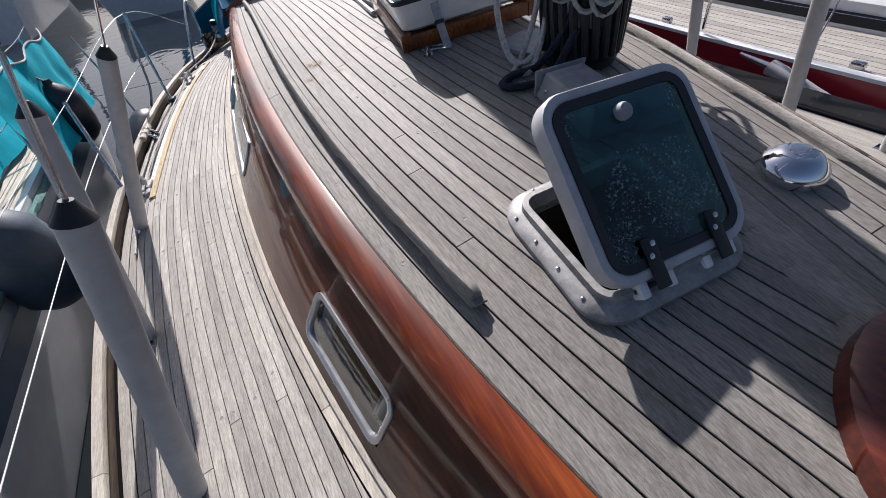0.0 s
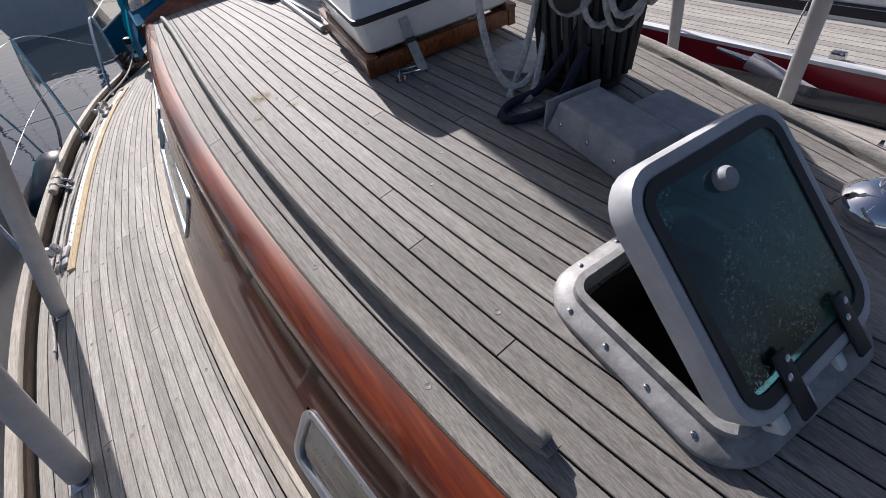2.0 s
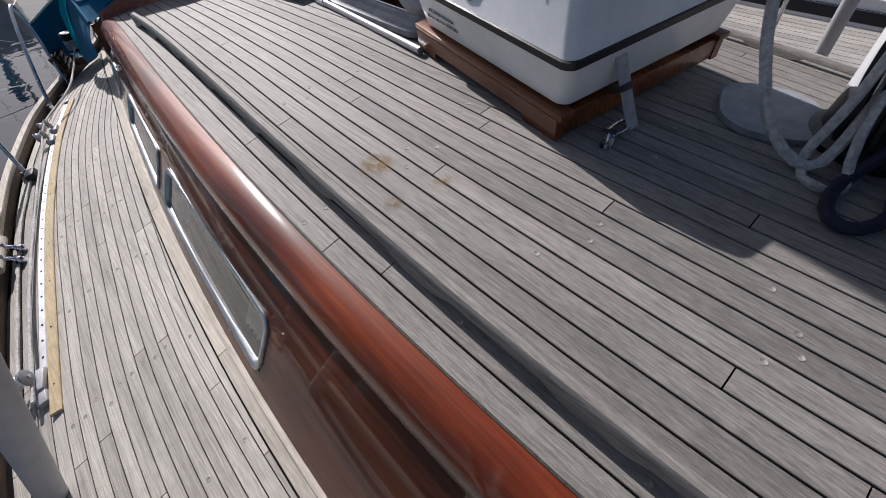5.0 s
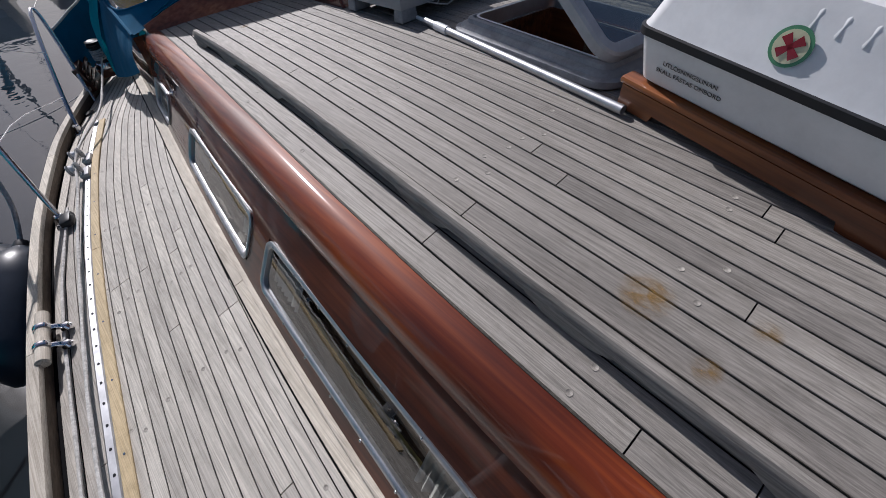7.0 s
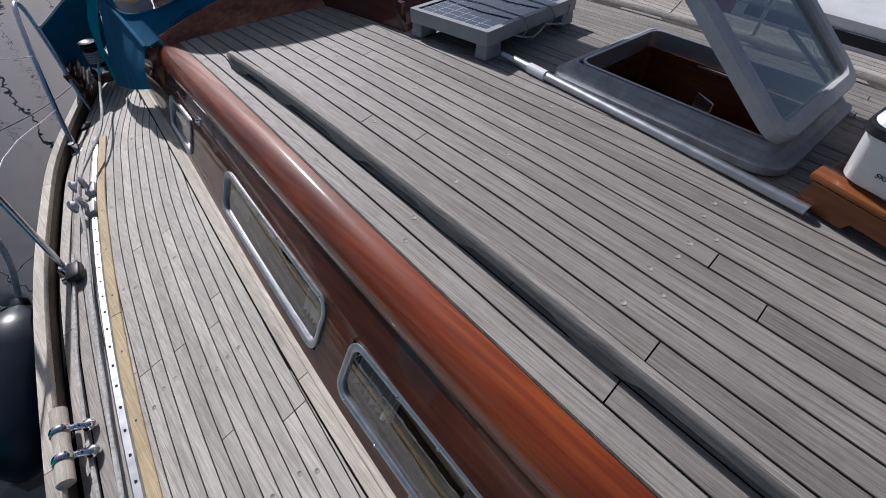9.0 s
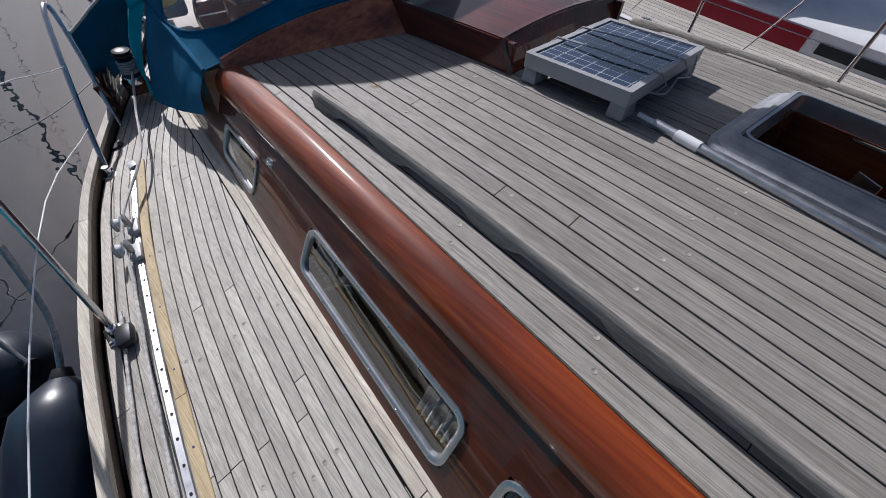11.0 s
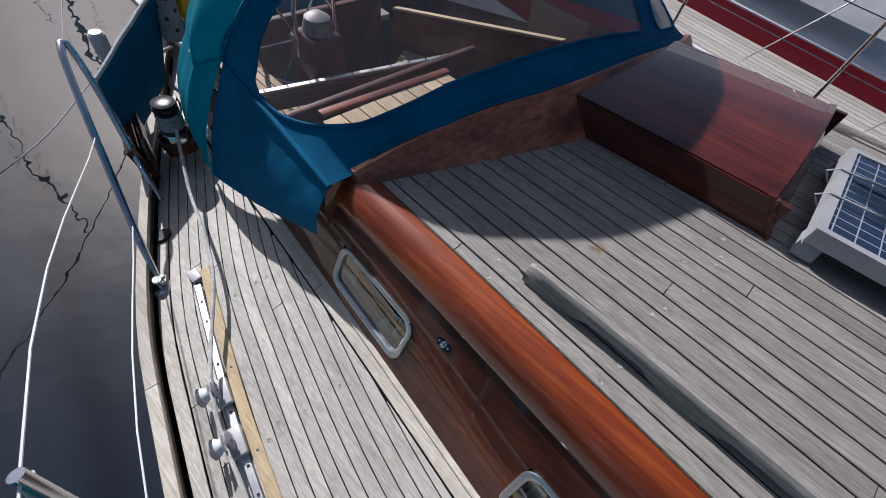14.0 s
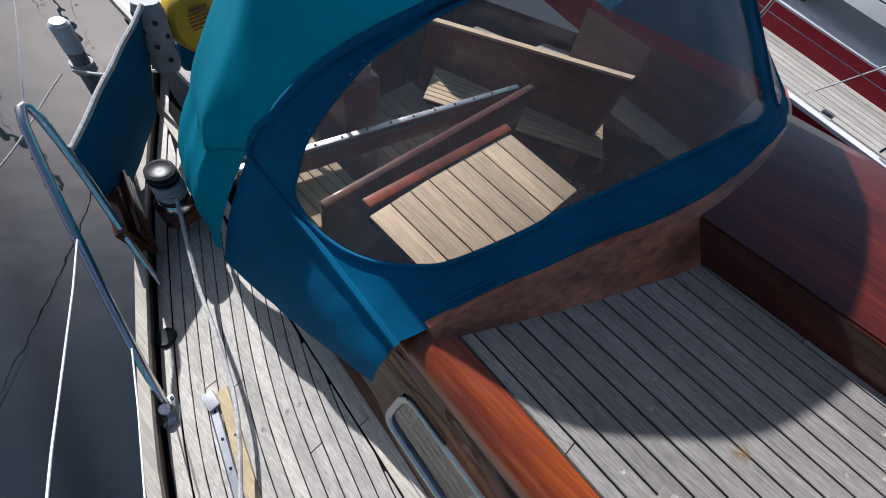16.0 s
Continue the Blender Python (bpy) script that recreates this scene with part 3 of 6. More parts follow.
def window(index, ya, yb):
    w = tagged(new("window_%d" % index), "long cabin window with rounded corners in a polished metal frame", "window", "cabin windows", "structure")
    ym, um = (ya + yb) / 2, (U0 + U1) / 2

    def at(s, v, out):
        """s and v from -1 to 1 across the window."""
        return cabin_point(ym + s * (yb - ya) / 2, um + v * (U1 - U0) / 2, out)
    height = (cabin_point(ym, U1) - cabin_point(ym, U0)).length
    width = yb - ya
    own = bmesh.new()
    section = ((0.0, 0.001), (0.0, 0.008), (0.3, 0.011), (0.8, 0.008), (1.0, 0.003), (1.0, -0.012))
    rings = []
    for inset, out in section:
        k = inset * 0.024
        rings.append([own.verts.new(at(x / (width / 2), y / (height / 2), out)) for x, y in rounded(width + 0.012 - 2 * k, height + 0.02 - 2 * k, 0.055 - k * 0.6, 6)])
    for a, b in zip(rings, rings[1:]):
        for k in range(len(a)):
            own.faces.new((a[k], a[(k + 1) % len(a)], b[(k + 1) % len(a)], b[k]))
    part("window_frame", own, ALUMINIUM, w, "polished metal frame")
    own = bmesh.new()
    rows = [[at(s, v, -0.006) for v in (-0.96, 0, 0.96)] for s in np.linspace(-0.985, 0.985, 6)]
    pane = part("pane", skin(rows, own), PANE, w)
    pane.visible_shadow = False
    for k in range(max(3, int(width / 0.16))):
        s = -0.9 + 1.8 * k / (max(3, int(width / 0.16)) - 1)
        for v in (-1.0, 1.0):
            p, q = at(s, v, 0.010), at(s, v, 0.02)
            m = Matrix.Translation(p) @ (q - p).to_track_quat("Z", "Y").to_matrix().to_4x4()
            part("screw", lathe(((0.0045, -0.002), (0.0045, 0.001), (0.002, 0.002)), m, 8), STEEL, w)
    own = bmesh.new()
    skin([[at(s, -0.97, -0.10), at(s, -0.72, -0.10)] for s in np.linspace(-1, 1, 5)], own)
    part("sill", own, plain("yellow inner sill", (0.42, 0.34, 0.10), 0.6), w, "yellow painted inner sill")
    own = bmesh.new()
    for s0 in (-0.96, 0.62):
        skin([[at(s0 + s * 0.34, v, -0.05 + 0.012 * math.sin(s * 40)) for v in (-0.75, 1.0)] for s in np.linspace(0, 1, 24)], own)
    part("curtain", own, CURTAIN, w, "pale gathered curtain")
    return w


for i, (a, b) in enumerate(WINDOWS):
    window(i + 1, a, b)

def latch(y, u):
    p, n = cabin_point(y, u, 0.002), cabin_point(y, u, 1.0) - cabin_point(y, u)
    m = Matrix.Translation(p) @ n.to_track_quat("Z", "X").to_matrix().to_4x4()
    l = thing("side_latch", m @ Matrix.Scale(0.75, 4), "small chrome fitting screwed to the cabin side", "fitting")
    part("plate", plate(0.05, 0.075, 0.018, 0.006, Matrix()), CHROME, l)
    part("stud", lathe(((0.012, 0.005), (0.012, 0.016), (0.008, 0.022), (0.001, 0.023)), n=16), CHROME, l)
    for sy in (-1, 1):
        part("screw", lathe(((0.005, 0.005), (0.005, 0.008), (0.001, 0.009)), pose(0, sy * 0.026, 0), 8), STEEL, l)


latch(5.43, 0.73)

water = bmesh.new()
bmesh.ops.create_grid(water, x_segments=2, y_segments=2, size=900, matrix=Matrix.Translation((0, 0, -1.05)))
single("water", water, WATER, "dark rippled harbour water", "water", kind="structure")


# ---- grab rails ----
def grab_rail(name, line, ya, yb, label, height=0.070, width=0.040, openings=7, mat=TEAK_RAIL):
    rail = thing(name, Matrix(), label, "grab rail", "grab rails")
    step = (yb - ya) / openings
    rows = []
    for y in [ya, ya + 0.006] + steps(ya + 0.02, yb - 0.02, 0.035) + [yb - 0.006, yb]:
        end = min(y - ya, yb - y)
        s = 1.0 if end > 0.015 else 0.86 + 0.14 * end / 0.015
        x, z = line(y), roof_z(line(y), y)
        a, b, top = x - width / 2 * s, x + width / 2 * s, height * s
        under = height * 0.42 if end > 0.16 else -0.002
        rows.append([(a, y, z + under), (a + 0.001, y, z + top - 0.012), (a + 0.010, y, z + top), (b - 0.010, y, z + top), (b - 0.001, y, z + top - 0.012), (b, y, z + under)])
    part("wooden_bar", skin(rows, close=True), mat, rail)
    for k in range(openings + 1):
        rows = []
        yc = min(max(ya + k * step, ya + 0.10), yb - 0.10)
        for u in np.linspace(-1, 1, 9):
            y = yc + u * 0.12
            x, z = line(y), roof_z(line(y), y)
            low = -0.003 + height * 0.40 * (max(0.0, abs(u) - 0.35) / 0.65) ** 1.5
            rows.append([(x - width / 2 + 0.0008, y, z + low), (x - width / 2 + 0.0008, y, z + height * 0.5), (x + width / 2 - 0.0008, y, z + height * 0.5), (x + width / 2 - 0.0008, y, z + low)])
        part("foot", skin(rows, close=True), mat, rail)
    return rail


grab_rail("grab_rail", rail_line, 0.68, 5.375, "long weathered teak grab rail on the cabin roof", openings=9)
grab_rail("grab_rail", lambda y: port_edge(y) - 0.10, 0.1, 5.0, "weathered teak grab rail along the far roof edge", 0.044, 0.034, 10, TEAK_SIDE)

# ---- things on the cabin roof ----
def on_roof(x, y, dz=0.0, rz=0.0):
    """A pose on the roof at x, y, turned rz degrees and following the roof's slope."""
    e = 0.05
    nx = Vector((2 * e, 0, roof_z(x + e, y) - roof_z(x - e, y))).normalized()
    ny = Vector((0, 2 * e, roof_z(x, y + e) - roof_z(x, y - e))).normalized()
    nz = nx.cross(ny).normalized()
    ny = nz.cross(nx)
    m = Matrix((nx, ny, nz)).transposed().to_4x4()
    m.translation = roof_at(x, y, dz)
    return m @ pose(0, 0, 0, 0, 0, rz)


def on_deck(x, y, dz=0.0, rz=0.0):
    e = 0.05
    nx = Vector((2 * e, 0, deck_z(x + e, y) - deck_z(x - e, y))).normalized()
    ny = Vector((0, 2 * e, deck_z(x, y + e) - deck_z(x, y - e))).normalized()
    nz = nx.cross(ny).normalized()
    ny = nz.cross(nx)
    m = Matrix((nx, ny, nz)).transposed().to_4x4()
    m.translation = deck_at(x, y, dz)
    return m @ pose(0, 0, 0, 0, 0, rz)


FRAME_SECTION = ((0.0, -0.004), (0.0, 0.012), (0.12, 0.022), (0.45, 0.030), (0.62, 0.034), (0.66, 0.056), (0.92, 0.058), (1.0, 0.05), (1.0, -0.06))


def screw(m, r=0.006):
    return lathe(((r, -0.002), (r, 0.0015), (r * 0.6, 0.003)), m, 10)


def fore_hatch():
    cx, cy = (HATCH[0] + HATCH[1]) / 2, (HATCH[2] + HATCH[3]) / 2
    h = thing("deck_hatch", on_roof(cx, cy, 0, -5), "open aluminium deck hatch with a smoked glass lid", "hatch")
    w, l = 0.53, 0.555
    part("base_frame", ring_frame(w, l, 0.11, 0.075, FRAME_SECTION), ALU_WORN, h, "scuffed silver base frame")
    for k in range(4):
        for sx in (-1, 1):
            part("screw", screw(pose(sx * (w / 2 - 0.022), -0.17 + 0.115 * k, 0.028)), STEEL, h)
    for k in range(3):
        part("screw", screw(pose(-0.13 + 0.13 * k, l / 2 - 0.022, 0.028)), STEEL, h)
    # walls and floor painted as the shade inside the opening
    well = ring_frame(w - 0.14, l - 0.14, 0.03, 0.01, ((0, -0.03), (1, -0.03), (1, -0.45), (0, -0.45)))
    part("well", well, DARK_IN, h, "shaft below the hatch coloured as deep shade")
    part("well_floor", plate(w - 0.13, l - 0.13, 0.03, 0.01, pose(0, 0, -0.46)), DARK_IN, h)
    # the lid, hinged along its forward edge
    lid = new("lid")
    lid.parent = h
    lid.matrix_local = pose(0.026, -0.198, 0.034, 37.5, 6.5, 2)
    sect = ((0.0, 0.0), (0.0, 0.036), (0.18, 0.052), (0.7, 0.055), (1.0, 0.050), (1.0, 0.004))
    tagged(lid, "silver rimmed smoked lid")
    part("rim", ring_frame(0.505, 0.535, 0.09, 0.034, sect, pose(0, 0.265, 0)), ALU_PAINT, lid, "silver rim")
    part("gasket", ring_frame(0.441, 0.471, 0.06, 0.026, ((0, 0.047), (0, 0.056), (1, 0.054), (1, 0.046)), pose(0, 0.265, 0)), BLACK, lid, "black gasket")
    pane = part("pane", plate(0.435, 0.465, 0.055, 0.008, pose(0, 0.265, 0.042)), SMOKED, lid, "salt-stained smoked pane")
    part("knob", lathe(((0.024, 0.0), (0.024, 0.016), (0.018, 0.024), (0.004, 0.026)), pose(-0.01, 0.43, 0.05), 20), GREY_PLASTIC, lid, "grey knob")
    for x in (-0.10, 0.12):
        part("hinge_strap", block((0.042, 0.135, 0.010), pose(x, 0.035, 0.060), 0.004), BLACK, lid, "black hinge strap")
        for y in (0.055, 0.085):
            part("bolt", screw(pose(x + (0.008 if y > 0.06 else -0.008), y, 0.0655), 0.008), STEEL, lid)
        part("hinge_block", block((0.03, 0.05, 0.05), pose(x - 0.045, -0.02, 0.016), 0.006), WHITE, lid, "white hinge block")
        part("hinge_block", block((0.03, 0.05, 0.05), pose(x + 0.045, -0.02, 0.016), 0.006), WHITE, lid, "white hinge block")
        part("hinge_pin", lathe(((0.008, -0.06), (0.008, 0.06)), pose(x, -0.02, 0.02, 0, 90, 0), 10), BLACK, lid)
    return h


fore_hatch()


def round_hatch():
    h = thing("round_hatch", on_roof(1.09, -0.27), "round varnished mahogany hatch with a metal ring", "hatch")
    part("coaming", lathe(((0.38, -0.01), (0.38, 0.05), (0.34, 0.075), (0.29, 0.08), (0.27, 0.06), (0.26, 0.03)), n=40), HOOD_WOOD, h)
    part("ring", lathe(((0.275, 0.055), (0.275, 0.078), (0.225, 0.084), (0.22, 0.06)), n=40), CHROME, h, "chrome ring")
    part("glass", lathe(((0.222, 0.06), (0.22, 0.07), (0.1, 0.09), (0.01, 0.095)), n=40), SMOKED, h, "smoked glass")


round_hatch()


def tapered(w, l, h, inset, m, bevel=0.012):
    own = bmesh.new()
    bmesh.ops.create_cube(own, size=1.0)
    for v in own.verts:
        k = 1 - inset if v.co.z > 0 else 1.0
        v.co = Vector((v.co.x * w * k, v.co.y * l * (1 - inset * 0.6 if v.co.z > 0 else 1), (v.co.z + 0.5) * h))
    bmesh.ops.bevel(own, geom=own.edges[:], offset=bevel, segments=3, affect="EDGES", profile=0.5)
    bmesh.ops.transform(own, matrix=m, verts=own.verts)
    return own


def cable_box():
    b = thing("cable_box", on_roof(1.195, 1.21, 0, -8), "grey moulded plastic cable box bolted to the roof", "deck box")
    part("body", tapered(0.23, 0.40, 0.115, 0.22, Matrix()), GREY_PLASTIC, b)
    part("side_hood", tapered(0.26, 0.34, 0.085, 0.35, pose(0.21, -0.08, 0)), GREY_PLASTIC, b)
    part("flange", block((0.235, 0.012, 0.115), pose(0, 0.20, 0.058), 0.003), GREY_PLASTIC, b)
    for y in (-0.12, 0.0, 0.13):
        part("bolt", lathe(((0.007, 0), (0.007, 0.004), (0.004, 0.006)), pose(-0.104, y, 0.055, 0, -80, 0), 10), STEEL, b)
    return b


cable_box()


def mast():
    x, y = 1.50, 1.60
    z = roof_z(x, y)
    m = thing("mast", pose(x, y, z), "white aluminium mast with black gear at its foot", "mast")
    own = bmesh.new()
    rows = [[(0.10 * math.cos(a) * s, 0.14 * math.sin(a) * s, h) for a in np.linspace(0, 2 * math.pi, 25)[:-1]] for h, s in ((0.0, 1), (3.0, 1), (9.0, 1), (11.0, 0.8))]
    part("tube", skin(rows, own, close=True), WHITE, m)
    part("foot_collar", lathe(((0.17, 0.0), (0.18, 0.03), (0.15, 0.05), (0.135, 0.16), (0.13, 0.17)), n=28), BLACK, m, "black cast mast foot")
    part("track", block((0.02, 0.012, 3.0), pose(0, 0.145, 1.9), 0.002), ALUMINIUM, m)
    for k, (a, h) in enumerate(((200, 0.36), (250, 0.30), (150, 0.44), (300, 0.42))):
        c = (0.13 * math.cos(radians(a)), 0.15 * math.sin(radians(a)), h)
        w = part("halyard_winch", lathe(((0.055, 0.0), (0.055, 0.02), (0.036, 0.03), (0.034, 0.07), (0.05, 0.085), (0.05, 0.10), (0.02, 0.11)), pose(*c) @ pose(0, 0, 0, 0, 90, a), 20), BLACK, m, "black halyard winch")
    # black turns of line round the foot
    for k in range(16):
        a = radians(150 + 15 * k)
        part("rope_tail", tube([(0.14 * math.cos(a), 0.17 * math.sin(a), 0.52), (0.17 * math.cos(a), 0.2 * math.sin(a), 0.3), (0.155 * math.cos(a + 0.1), 0.19 * math.sin(a + 0.1), 0.06)], 0.019, 7), BLACK, m, "black rope tail")
    own = block((0.09, 0.004, 0.05), pose(-0.02, -0.146, 0.62))
    part("maker_plate", own, plain("blue label", (0.05, 0.2, 0.4), 0.4), m, "small blue label")
    return m


mast()


def coil(name, turns, m, label, mat=ROPE_WHITE, r=0.011):
    c = thing(name, m, label, "rope", "coiled halyards")
    rnd = random.Random(len(label) + turns)
    for k in range(turns):
        w, d, o = rnd.uniform(0.05, 0.10), rnd.uniform(0.10, 0.26), rnd.uniform(-0.05, 0.05)
        y = -0.012 * k
        part("rope_loop", tube([(o - w * 0.3, y, 0.0), (o - w, y - 0.02, -d * 0.4), (o - w * 0.7, y - 0.03, -d * 0.85), (o, y - 0.02, -d), (o + w * 0.8, y - 0.03, -d * 0.8), (o + w, y - 0.02, -d * 0.35), (o + w * 0.3, y, 0.0), (o - w * 0.25, y - 0.01, 0.02)], r, 7, None, 0.03, twist=0.12), mat, c)
    own = bmesh.new()
    for k in range(5):
        tube([(-0.06, -0.02, 0.01 + 0.014 * k), (0, -0.055, 0.015 + 0.014 * k), (0.06, -0.02, 0.01 + 0.014 * k), (0, 0.01, 0.01 + 0.014 * k), (-0.06, -0.02, 0.015 + 0.014 * k)], r, 7, own, 0.03, twist=0.12)
    part("wrapping", own, mat, c)
    return c


mz = roof_z(1.5, 1.6)
coil("rope_coil", 5, pose(1.42, 1.42, mz + 0.50, 0, 0, -40), "coil of white rope hung on the mast")
coil("rope_coil", 5, pose(1.53, 1.40, mz + 0.55, 0, 0, 0), "coil of white rope hung on the mast")
coil("rope_coil", 4, pose(1.62, 1.47, mz + 0.48, 0, 0, 30), "coil of white rope hung on the mast")
coil("rope_coil", 4, pose(1.34, 1.56, mz + 0.52, 0, 0, -70), "grey rope coil hung on the mast", ROPE_GREY)


def hanging_rope(points, mat, label, r=0.013):
    single("rope", tube(points, r, 8, None, 0.04, twist=0.10), mat, label, "rope", "loose ropes")


def P(x, y, dz):
    return roof_at(x, y, dz)


hanging_rope([P(1.32, 2.02, 0.75), P(1.28, 1.98, 0.40), P(1.22, 1.85, 0.12), P(1.22, 1.70, 0.02), P(1.33, 1.66, 0.12), P(1.42, 1.66, 0.5), P(1.43, 1.62, 0.9)], ROPE_WHITE, "thick white rope hanging in a loop to the deck", 0.015)
hanging_rope([P(1.40, 1.66, 0.9), P(1.37, 1.66, 0.45), P(1.30, 1.64, 0.10), P(1.20, 1.60, 0.015), P(1.16, 1.66, 0.015), P(1.24, 1.72, 0.02), P(1.32, 1.69, 0.3), P(1.37, 1.7, 0.9)], ROPE_WHITE, "flecked white rope looped on the deck", 0.013)
hanging_rope([P(1.36, 1.47, 0.20), P(1.27, 1.50, 0.03), P(1.16, 1.49, 0.02), P(1.06, 1.53, 0.018), P(1.05, 1.59, 0.018), P(1.14, 1.62, 0.02), P(1.25, 1.60, 0.03), P(1.33, 1.55, 0.14), P(1.38, 1.5, 0.3)], ROPE_NAVY, "dark blue rope loop lying on the roof", 0.017)
single("mast_pad", plate(0.34, 0.30, 0.12, 0.02, on_roof(1.46, 1.88, 0.0, 20)), GREY_PLASTIC, "low grey moulded pad behind the mast", "pad")


def life_raft():
    """The canister in its cradle: local x across, y aft, origin at the cradle's near forward corner."""
    m = on_roof(0.872, 2.30, 0, -10.8)
    W, L = 0.80, 0.855
    c = thing("raft_cradle", m, "varnished wooden cradle carrying a life raft on the roof", "cradle")
    for x in (0.02, W - 0.02):
        own = bmesh.new()
        low = lambda y: 0.022 if 0.16 < y < L - 0.13 else -0.002
        rows = []
        for y in (0.0, 0.155, 0.165, L / 2, L - 0.135, L - 0.125, L):
            rows.append([(x - 0.018, y, low(y)), (x - 0.018, y, 0.076), (x + 0.018, y, 0.076), (x + 0.018, y, low(y))])
        part("side_board", skin(rows, own, close=True), CRADLE_WOOD, c)
        part("ledge", block((0.06, L + 0.03, 0.022), pose(x + (0.012 if x < 0.1 else -0.012), L / 2, 0.086), 0.006), CRADLE_WOOD, c)
    for y in (0.02, L - 0.02):
        part("cross_board", block((W - 0.08, 0.036, 0.076), pose(W / 2, y, 0.042), 0.004), CRADLE_WOOD, c)
    r = thing("life_raft", m @ pose(0, 0, 0.090), "white life raft canister with a black seam in a wooden cradle", "life raft")

    def shell(levels, bm=None):
        rows = []
        for inset, z in levels:
            rows.append([(x + W / 2, y + L / 2 - 0.01, z) for x, y in rounded(W - 2 * inset, L - 2 * inset + 0.02, 0.04, 6)])
        return skin(rows, bm, close=True)
    part("lower_shell", shell(((0.05, 0.002), (0.026, 0.02), (0.0, 0.15), (-0.002, 0.158))), WHITE, r, "white lower shell")
    part("seam", shell(((0.0, 0.15), (-0.008, 0.153), (-0.008, 0.174), (-0.002, 0.177))), BLACK, r, "black sealing band")
    part("upper_shell", shell(((-0.004, 0.172), (0.004, 0.185), (0.04, 0.30), (0.062, 0.345), (0.12, 0.365), (0.2, 0.372))), WHITE, r, "white upper shell")
    for k in range(7):
        part("rib", block((0.05, 0.018, 0.05), pose(0.062, 0.13 + 0.055 * k, 0.29, 0, 22, 0), 0.012), WHITE, r)
    # lettering on the lower shell, read from the starboard side
    for k, words in enumerate(("UTLÖSNINGSLINAN", "SKALL FÄSTAS OMBORD")):
        ob = new("lettering", text_mesh(words, 0.0195))
        ob.data.materials.append(BLACK)
        ob.parent = r
        ob.matrix_local = pose(0.0080 + 0.0056 * k, 0.66, 0.094 - 0.026 * k, 0, 0, -90) @ pose(0, 0, 0, 104, 0, 0)
        tagged(ob, "black stencilled words")
    badge = pose(0.0185, 0.47, 0.243, 0, 0, -90) @ pose(0, 0, 0, 76, 0, 0)
    part("badge", lathe(((0.044, 0), (0.044, 0.002), (0.001, 0.002)), badge, 32), plain("green badge rim", (0.10, 0.30, 0.16), 0.4), r, "round green and white badge")
    part("badge_field", lathe(((0.036, 0.001), (0.036, 0.003), (0.001, 0.003)), badge, 32), plain("badge field", (0.68, 0.66, 0.45), 0.4), r)
    for a in (45, 135, 225, 315):
        own = bmesh.new()
        vs = [own.verts.new(p) for p in ((-0.005, 0, 0.0045), (0.005, 0, 0.0045), (0.011, 0.028, 0.0045), (-0.011, 0.028, 0.0045))]
        own.faces.new(vs)
        bmesh.ops.transform(own, matrix=badge @ pose(0, 0, 0, 0, 0, a), verts=own.verts)
        part("badge_cross", own, RED, r, "red cross arm")
    # webbing strap down the forward face
    own = bmesh.new()
    path = [(0.23, -0.11, -0.085), (0.22, -0.06, 0.02), (0.215, -0.012, 0.12), (0.21, 0.03, 0.20), (0.21, 0.06, 0.33), (0.21, 0.14, 0.365), (0.21, 0.60, 0.365)]
    rows = [[(p[0] - 0.022, p[1], p[2]), (p[0] + 0.022, p[1] - 0.003, p[2]), (p[0] + 0.022, p[1] - 0.006, p[2] + 0.002), (p[0] - 0.022, p[1] - 0.004, p[2] + 0.002)] for p in smooth_line(path, 0.04)]
    part("strap", skin(rows, own, close=True), plain("grey webbing", (0.36, 0.37, 0.38), 0.8, bumps=0.4, scale=40), r, "grey webbing strap")
    part("buckle", block((0.05, 0.02, 0.06), pose(0.218, -0.04, 0.03, 60, 0, 0), 0.006), BLACK, r, "black strap buckle")
    return r


life_raft()


def pad_eye():
    m = on_roof(0.97, 2.17, 0, 20)
    p = thing("pad_eye", m, "steel pad eye with a shackle on the roof", "pad eye")
    part("plate", plate(0.07, 0.035, 0.012, 0.005), STEEL, p)
    part("eye", tube([(-0.02, 0, 0.0), (-0.014, 0, 0.03), (0.0, 0, 0.042), (0.014, 0, 0.03), (0.02, 0, 0.0)], 0.005, 8, step=0.012), STEEL, p)
    part("shackle", tube([(0.0, -0.01, 0.03), (0.03, -0.03, 0.025), (0.10, -0.05, 0.012), (0.13, -0.035, 0.010), (0.11, -0.01, 0.012), (0.03, 0.01, 0.03)], 0.006, 8, step=0.02), STEEL, p)
    part("pin", lathe(((0.007, -0.02), (0.007, 0.02)), pose(0, 0, 0.045, 90, 0, 0), 10), BLACK, p)


pad_eye()


